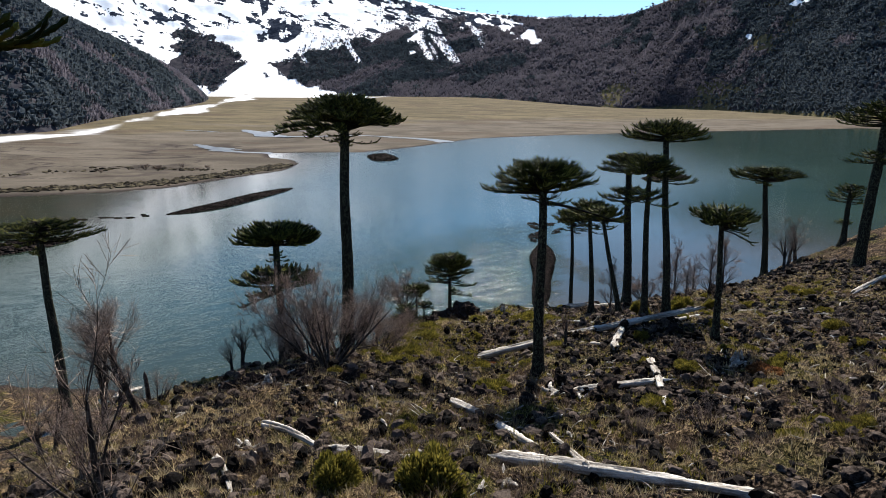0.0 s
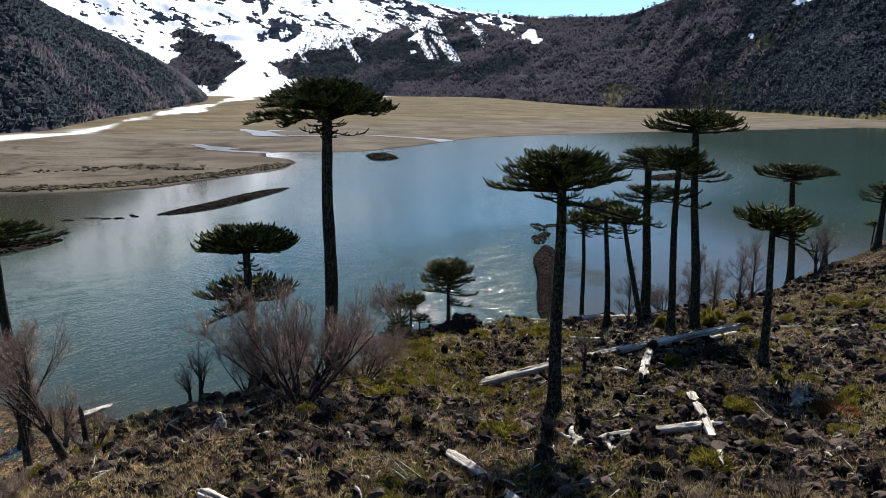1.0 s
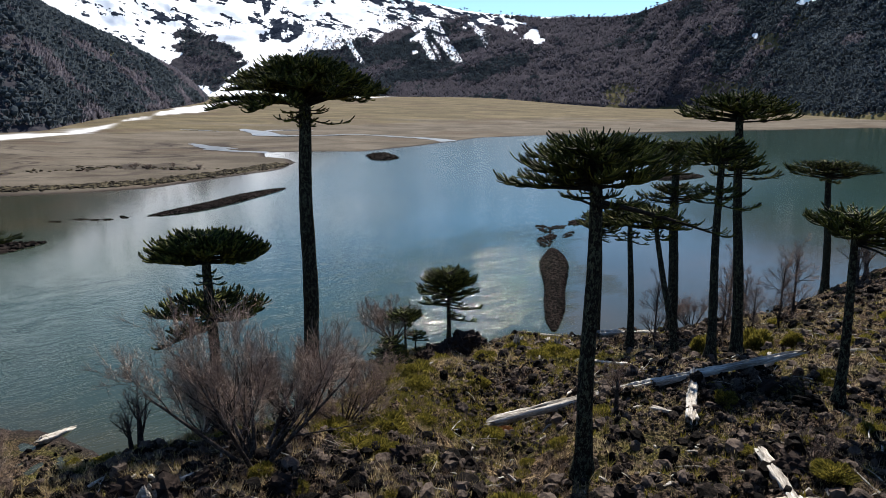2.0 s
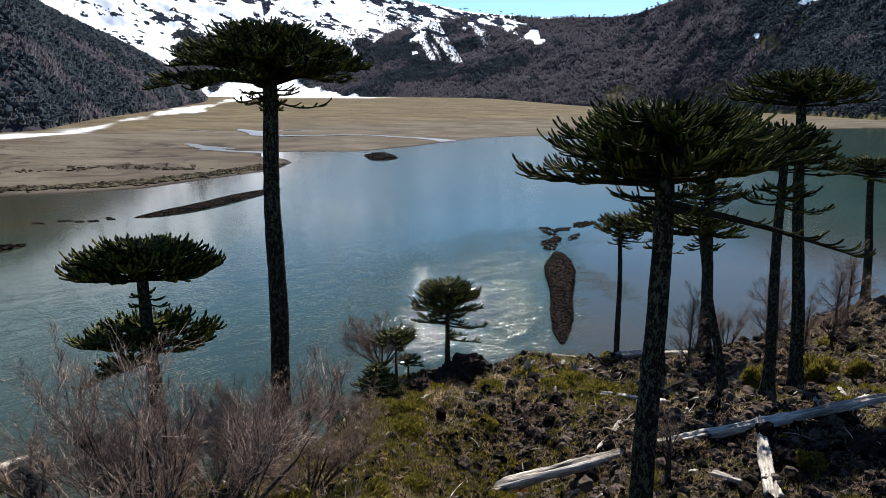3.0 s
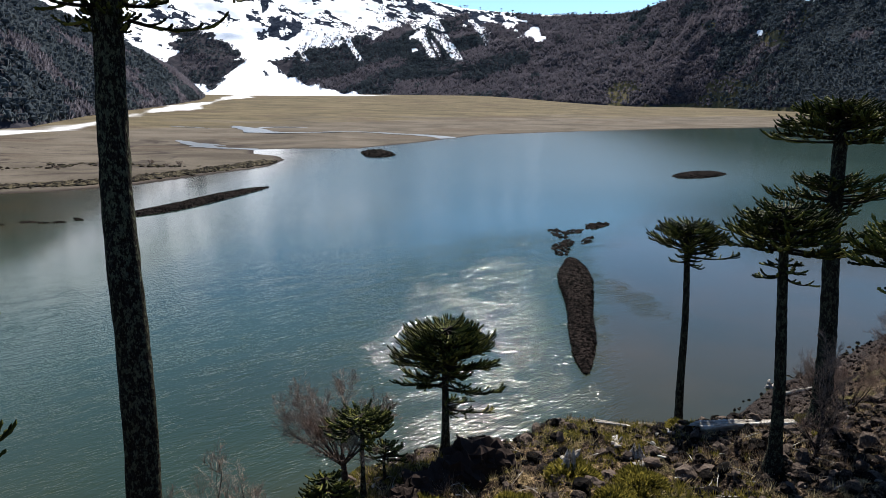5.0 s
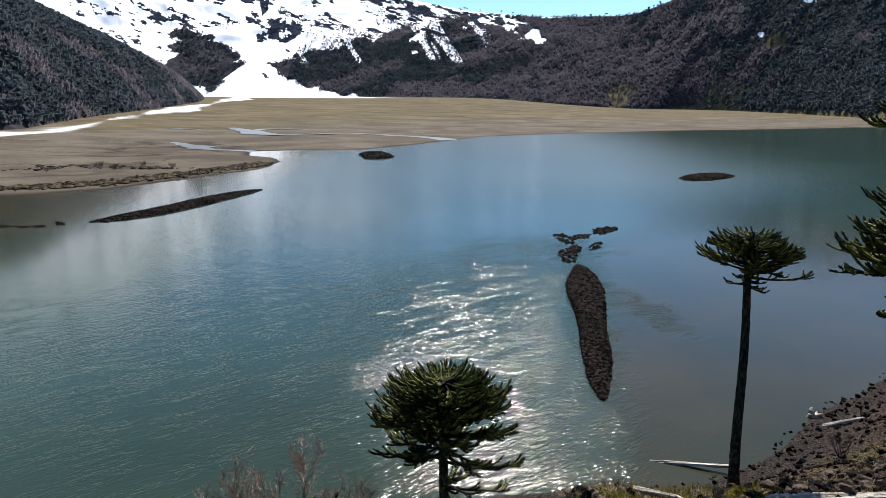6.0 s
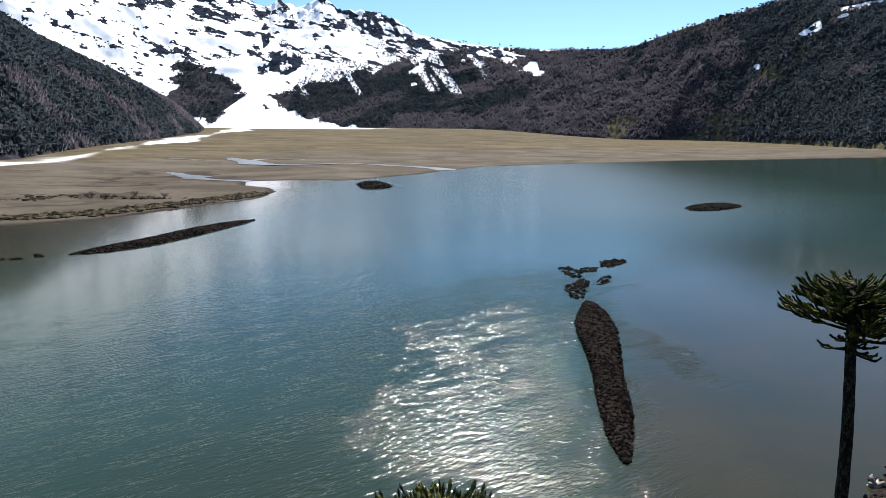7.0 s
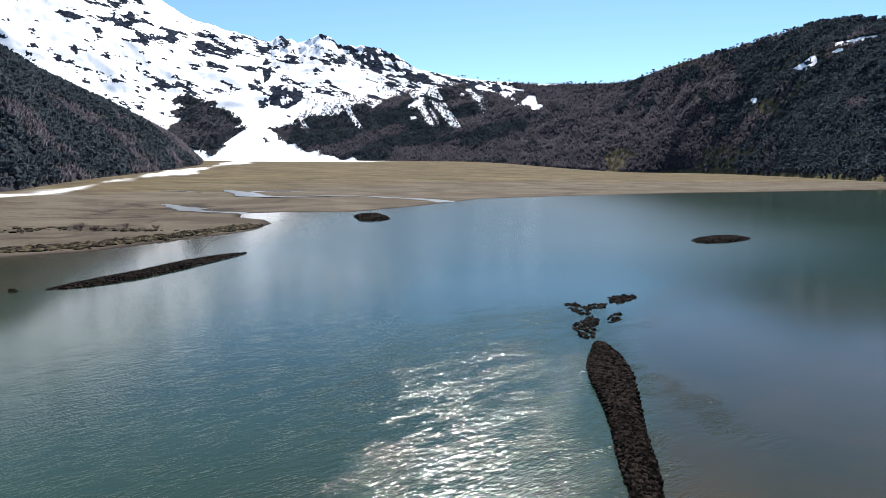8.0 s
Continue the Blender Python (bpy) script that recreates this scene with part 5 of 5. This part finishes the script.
tussocks("dry_grass", np.concatenate([on_hill(RS, 6500, -28, 5, 17, 88, 6, 43, -0.05, 2.0), on_hill(RS, 4200, 5, 50, 17, 88, 5, 43, 0.12, 2.0), on_hill(RS, 2500, -40, 60, -14, 17, 6, 43, 0.0, 2.0)]), 13, 0.12, 0.42, 0.016, M_GRASS, RS, "tufts of straw-coloured dry grass")
tussocks("green_heath", on_hill(RS, 4500, -28, 50, 17, 86, 8, 45, 0.18, 3.0), 22, 0.10, 0.34, 0.022, M_SHRUB, RS, "low olive-green heath between the stones")


def shrub_mesh(seed, leaves, mat, tall=0.7):
    """A low cushion of many small upright leaf sprigs."""
    rs = np.random.RandomState(seed)
    a, rr = rs.uniform(0, 6.283, leaves), rs.uniform(0, 1, leaves) ** 0.5
    lump = 0.75 + 0.35 * np.sin(a * 3 + seed) * rr
    h = tall * np.sqrt(np.maximum(0.05, 1 - rr ** 2)) * lump
    p = np.stack([rr * np.cos(a), rr * np.sin(a), h * rs.uniform(0.35, 1.0, leaves)], 1)
    d = p / np.linalg.norm(p, axis=1, keepdims=True) + rs.normal(0, 0.35, (leaves, 3)) + np.array([0, 0, 0.5])
    d /= np.linalg.norm(d, axis=1, keepdims=True)
    e = p + d * rs.uniform(0.10, 0.26, (leaves, 1))
    r = rs.uniform(0.014, 0.03, leaves)
    t = np.cross(d, rs.normal(0, 1, (leaves, 3)))
    t *= (r * 1.3 / (np.linalg.norm(t, axis=1) + 1e-9))[:, None]
    v = np.stack([p - d * 0.10, (p + e) / 2 + t, e, (p + e) / 2 - t], 1).reshape(-1, 3)
    return mesh_np("foliage", v, np.arange(4 * leaves).reshape(-1, 4), mat)


def stem_mesh(seed):
    rs = np.random.RandomState(seed)
    n = 14
    a, rr = rs.uniform(0, 6.283, n), rs.uniform(0.2, 0.9, n)
    p2 = np.stack([rr * np.cos(a), rr * np.sin(a), rs.uniform(0.25, 0.5, n)], 1)
    p0 = p2 * np.array([0.1, 0.1, 0]) - np.array([0, 0, 0.1])
    return mesh_np("stem_tuft", *tubes(p0, (p0 + p2) / 2 + np.array([0, 0, 0.1]), p2, 0.03, 0.012, 4, 4), M_STEM)


SHRUBS = [(shrub_mesh(k, 2200, M_SHRUB, 0.6 + 0.15 * (k % 2)), stem_mesh(k)) for k in range(4)]
RUSTY = (shrub_mesh(9, 2000, M_RUST, 0.6), stem_mesh(9))
TALL = (shrub_mesh(10, 5200, M_SHRUB, 1.7), stem_mesh(10))


def shrub(meshes, x, y, size, turn, label):
    ob = thing("shrub", x, y, ground_z(x, y) - 0.05 * size, label, "shrub", "low shrubs", turn, size)
    part("foliage", meshes[0], part("stem_tuft", meshes[1], ob))


shrub(TALL, 0.1, 20.6, 1.35, 0, "tall olive-green bush on the grassy slope")
shrub(TALL, -3.4, 20.2, 0.9, 60, "olive-green bush on the grassy slope")
shrub(TALL, 23.6, 62.8, 1.25, 40, "dark green bushy young conifer under the trees")
shrub(TALL, 18.8, 60.5, 0.9, 90, "green bush between the trunks")
shrub(TALL, 27.0, 64.0, 0.8, 10, "green bush between the trunks")
shrub(RUSTY, 20.8, 38.6, 1.1, 0, "rust-brown low shrub among dark stones")
shrub(RUSTY, 3.6, 52.5, 0.7, 40, "rust-brown low shrub among dark stones")
shrub(SHRUBS[0], 3.2, 37.0, 1.15, 0, "mossy green cushion shrub on dark rock")
low = on_hill(RS, 120, -22, 46, 21, 80, 11, 47, 0.0, 3.0)
for k, (x, y, z) in enumerate(low):
    shrub(SHRUBS[k % 4], x, y, 0.35 + 0.55 * RS.uniform(), 360 * RS.uniform(), "low olive-green cushion shrub on the stony slope")
for k, (x, y) in enumerate([(-4.2, 44.5), (-5.6, 45.5), (-3.6, 58.0), (-2.2, 60.0), (-4.6, 56.0), (-1.0, 66.0), (7.5, 66.5), (9.0, 68.0), (10.5, 64.0), (-3.0, 46.5), (-1.8, 57.2), (3.0, 65.5), (-4.0, 61.0), (6.0, 69.0)]):
    shrub(SHRUBS[k % 4], x, y, 0.9 + 0.4 * RS.uniform(), 70 * k, "yellow-green cushion shrub near the edge of the bank")

edge_moss = on_hill(RS, 3800, -8, 14, 50, 76, 5, 49, 0.05, 3.0)
tussocks("yellow_moss", edge_moss, 24, 0.08, 0.26, 0.024, M_SHRUB, RS, "yellow-green mossy heath near the edge of the bank")

M_BROWN = make_leaf_material("brown_scrub", (0.035, 0.022, 0.015), (0.105, 0.072, 0.050), (0.23, 0.17, 0.125), 0.9, 0.3)
tussocks("brown_scrub", np.concatenate([on_hill(RS, 1900, -26, 50, 17, 86, 4, 55, 0.10, 2.0), on_hill(RS, 500, -24, 4, 18, 40, 3, 56, 0.05, 2.0)]), 34, 0.25, 0.75, 0.009, M_BROWN, RS, "low twiggy brown scrub between the stones")
tussocks("dead_grass", np.concatenate([on_hill(RS, 4200, -26, 2, 17, 50, 4, 57, 0.0, 2.0), on_hill(RS, 2600, 2, 46, 18, 84, 4, 58, 0.12, 2.0)]), 18, 0.08, 0.30, 0.010, M_GRASS, RS, "flattened pale dead grass on the slope")

# bleached twigs and splinters lying about
def litter(name, places, lo, hi, r0, r1, lift, label):
    a = RS.uniform(0, 6.283, len(places))
    d = np.stack([np.cos(a), np.sin(a), RS.uniform(-0.1, 0.3, len(places))], 1) * RS.uniform(lo, hi, (len(places), 1))
    e = places + d
    e[:, 2] = land(e[:, 0], e[:, 1])[0] + RS.uniform(0.02, lift, len(places))
    bend = (places + e) / 2 + RS.normal(0, 0.06, places.shape) + [0, 0, 0.1]
    me = mesh_np(name, *tubes(places + [0, 0, 0.05], bend, e, RS.uniform(0.5, 1, len(places)) * r0, r1, 5, 5, 0.15), M_DEAD)
    tagged(new(name, me), label, "twigs", kind="stuff")


litter("dead_twigs", on_hill(RS, 1300, -24, 46, 20, 84, 8, 53, 0.0), 0.3, 1.5, 0.04, 0.012, 0.28, "bleached dead twigs scattered over the slope")
litter("wood_splinters", on_hill(RS, 420, -22, 40, 19, 80, 6, 59, 0.1), 0.15, 0.8, 0.12, 0.03, 0.16, "pale splinters of broken wood among the stones")


# ---- islands ----
def island(outline, height, label, seed, stones, lo, hi, edge=2.0, stray=1.05):
    """A low stony bank: a mound within its outline and loose stones all over it."""
    rs = np.random.RandomState(seed)
    o = np.array(outline, float)
    c = o.mean(0)
    s = np.linspace(0, len(o), 120, endpoint=False)
    q = np.concatenate([o, o[:1]])
    ring = np.stack([np.interp(s, np.arange(len(q)), q[:, k]) for k in (0, 1)], 1)
    ker = np.ones(9) / 9
    ring = np.stack([np.convolve(np.concatenate([ring[-4:, k], ring[:, k], ring[:4, k]]), ker, "valid") for k in (0, 1)], 1)
    n = ring - c
    ring = ring + n / np.linalg.norm(n, axis=1, keepdims=True) * (fbm(s / 2.0, s * 0 + seed, 4, seed) * edge)[:, None]
    ts = np.array([1.12, 1.0, 0.93, 0.8, 0.6, 0.4, 0.2, 0.02])
    hs = np.array([-0.6, 0.0, 0.35, 0.7, 0.95, 1.0, 1.0, 1.0]) * height
    hs[0] = -0.6
    p = c + (ring - c)[None] * ts[:, None, None]
    z = hs[:, None] * (1 + 0.35 * fbm(p[..., 0] / 4, p[..., 1] / 4, 3, seed))
    ob = new("rock_island")
    ob.location = (c[0], c[1], 0)
    tagged(ob, label, "island", "stony islands in the lake")
    v = np.concatenate([p - c, z[..., None]], -1).reshape(-1, 3)
    part("mound", mesh_np("mound", v, grid_faces(len(ts), 120, True), M_STONE, True), ob)
    k = rs.randint(0, 120, stones)
    t = np.sqrt(rs.uniform(0, stray, stones))
    pp = (ring - c)[k] * t[:, None]
    zz = np.interp(t, ts[::-1], hs[::-1])
    vv, ff = jittered(stones, *BALL1, rs, 0.3)
    sz = (lo + (hi - lo) * rs.uniform(0, 1, (stones, 1, 1)) ** 1.5) * np.array([1, 1, 0.7])
    vv = vv * sz + np.concatenate([pp, zz[:, None]], 1)[:, None]
    st = part("stone_cover", mesh_np("stone_cover", vv.reshape(-1, 3), ff, M_STONE), ob)
    st["kind"] = "stuff"


island([(23.9, 180), (21.4, 172.5), (19.3, 165.5), (18.2, 157.5), (18.2, 147.3), (17.4, 139), (16.2, 131), (15.7, 124), (15.4, 119), (15.9, 115.6), (17.0, 119.2), (18.5, 125), (19.4, 129), (20.2, 134.7), (20.9, 141), (23.4, 151.5), (25.5, 163.5), (25.1, 173.5)], 0.8,
       "long dark stony bar running out into the lake", 1, 8500, 0.15, 0.44, 0.4, 1.0)
dark = "scattered dark stones just above the lake's surface"
for k, (o, h, n) in enumerate([([(22.6, 209), (25.1, 209.7), (26.7, 203), (25.5, 197.4), (23.8, 199.2), (22.9, 203.6)], -0.12, 150), ([(26, 204.6), (28.3, 208.3), (31.7, 209), (30.6, 204.3), (26.6, 202.3)], -0.10, 120),
                               ([(33.7, 214.8), (37.2, 217.8), (40.9, 218.3), (39, 213.4), (35.3, 209.1), (32.8, 209.7)], 0.04, 210), ([(28.2, 193.4), (30.2, 197.4), (32.5, 199.9), (31.1, 194), (29, 191.1)], -0.12, 70),
                               ([(20.8, 187.1), (23.4, 192.5), (25.7, 196.8), (26.9, 193.9), (24.9, 188.4), (23.5, 180.4), (20.7, 178.5)], -0.06, 260)]):
    island(o, h, dark, 20 + k, n, 0.2, 0.6, 1.2, 1.3)
island([(-104.5, 224.5), (-102.5, 228), (-99.4, 237.5), (-95.8, 249), (-92.4, 264), (-88, 282), (-78.5, 297), (-76, 291), (-80, 272), (-84.5, 252), (-89, 238), (-93.5, 231), (-99, 225.5)], 0.6, "long narrow dark stony island", 2, 2600, 0.2, 0.6, 0.6)
for k, (x, y, s) in enumerate([(-110.5, 221.5, 0.7), (-114, 218, 1.2), (-112.5, 224, 0.6), (-118, 217, 1.0), (-123, 218, 1.6), (-129, 214, 1.3)]):
    island([(x - s * 2, y), (x, y - s), (x + s * 2, y), (x, y + s)], 0.1, dark, 30 + k, 45, 0.12, 0.4, 0.5, 1.3)
island([(-66, 462), (-63, 474), (-55.5, 478), (-48, 461), (-41.9, 445), (-46, 430), (-53, 427), (-59, 435)], 1.5, "small dark rocky island", 3, 900, 0.4, 1.3, 2.0)
island([(92.6, 331), (100.7, 341), (110.4, 346), (117, 345), (119.9, 338), (112, 329), (102.3, 322), (92.5, 321)], 0.9, "flat dark stony island", 4, 1400, 0.3, 0.8, 2.0)
island([(-135, 150), (-121, 160), (-115, 170), (-112, 184), (-124, 180), (-140, 166)], 0.8, "dark stony islet with a snow-white edge", 5, 600, 0.3, 0.8, 1.5)


# ---- on the meadow ----
M_STREAM, sn, sl, sp = material("stream_water", 0.3, 0.5)
sp.inputs["Base Color"].default_value = (0.05, 0.055, 0.055, 1)
bump(sn, sl, sp, noise_tex(sn, sl, coords(sn, sl), 0.8, 2), 0.15, 0.1)


def stream(points, widths, label):
    """A shallow channel lying on the meadow."""
    p = rolled([(*q, w) for q, w in zip(points, widths)], 90)
    t = np.gradient(p[:, :2], axis=0)
    t /= np.linalg.norm(t, axis=1, keepdims=True)
    nrm = np.stack([-t[:, 1], t[:, 0]], 1)
    s = np.arange(90) / 7.0
    rows = []
    for k, side in ((1, 1.0), (2, 0.0), (3, -1.0)):
        w = p[:, 2] * (1 + 0.55 * fbm(s, s * 0 + k, 3, k))
        xy = p[:, :2] + nrm * (w * side)[:, None]
        rows.append(np.concatenate([xy, (land(p[:, 0], p[:, 1])[0] + 0.25)[:, None]], 1))
    v = np.stack(rows, 1).reshape(-1, 3)
    tagged(new("meadow_stream", mesh_np("meadow_stream", v, grid_faces(90, 3), M_STREAM, True)), label, "water", kind="structure")


stream([(-246, 735), (-218, 700), (-196, 662), (-176, 650), (-146, 668), (-118, 700), (-79, 696), (-39, 661), (-12, 618)], [2, 11, 14, 9, 6, 6, 6, 8, 9], "narrow stream winding over the valley meadow")
stream([(-212, 700), (-205, 728), (-180, 742), (-166, 738)], [3, 8, 5, 1], "shallow shining pool on the meadow")
stream([(-232, 566), (-221, 554), (-205, 534), (-190, 512), (-168, 497), (-140, 492)], [2, 5, 6, 7, 4, 6], "shallow shining channel entering the lake")
stream([(-206, 548), (-192, 530), (-176, 520)], [1, 5, 1], "small puddle on the wet silt")
stream([(-304, 712), (-290, 708), (-274, 706), (-255, 695)], [1, 4, 3, 1], "small puddle on the meadow")

# dark scrub and turf edge along the spit
RS = np.random.RandomState(31)
ridge = rolled([(-260, 330), (-213, 359), (-190, 380), (-160, 372), (-140, 362)], 400)
edge = rolled([(-330, 252), (-230, 268), (-165, 293), (-143, 308), (-127, 342), (-111, 378), (-107, 398)], 400)
k = RS.randint(0, 400, 5200)
q = edge[k, :2] + RS.normal(0, 3.0, (5200, 2)) + [-1.5, 2.0]
q[5000:] = ridge[(k[5000:] // 40) * 40, :2] + RS.normal(0, 2.5, (200, 2)) * [2.5, 1.0]
zz, dd = land(q[:, 0], q[:, 1])
q = np.concatenate([q, zz[:, None]], 1)[dd > 1.5]
v, f = jittered(len(q), *BALL1, RS, 0.45)
sz = (0.25 + 1.0 * RS.uniform(0, 1, (len(q), 1, 1)) ** 2) * np.array([1.5, 1.5, 0.8])
M_TURF = mat_two_scale("turf_edge", (0.008, 0.006, 0.004), (0.025, 0.02, 0.013), (0.07, 0.058, 0.035), 0.3, 2.0, per_island=0.5)
tagged(new("bank_scrub", mesh_np("bank_scrub", (v * sz + q[:, None]).reshape(-1, 3), f, M_TURF)), "dark turf and low scrub along the meadow's edge", "scrub", kind="stuff")
for x, y, s in [(-181, 368, 0.75), (-176, 371, 0.5), (-172, 364, 0.6), (-164, 377, 0.55), (-150, 366, 0.35), (-146, 372, 0.5), (-198, 352, 0.4)]:
    bare_tree("bush", x, y, s, x * 7, "small leafless shrub on the lake meadow")
fallen_log(-141, 330, -137, 325, 0.3, "pale drift log on the meadow's edge", 41)
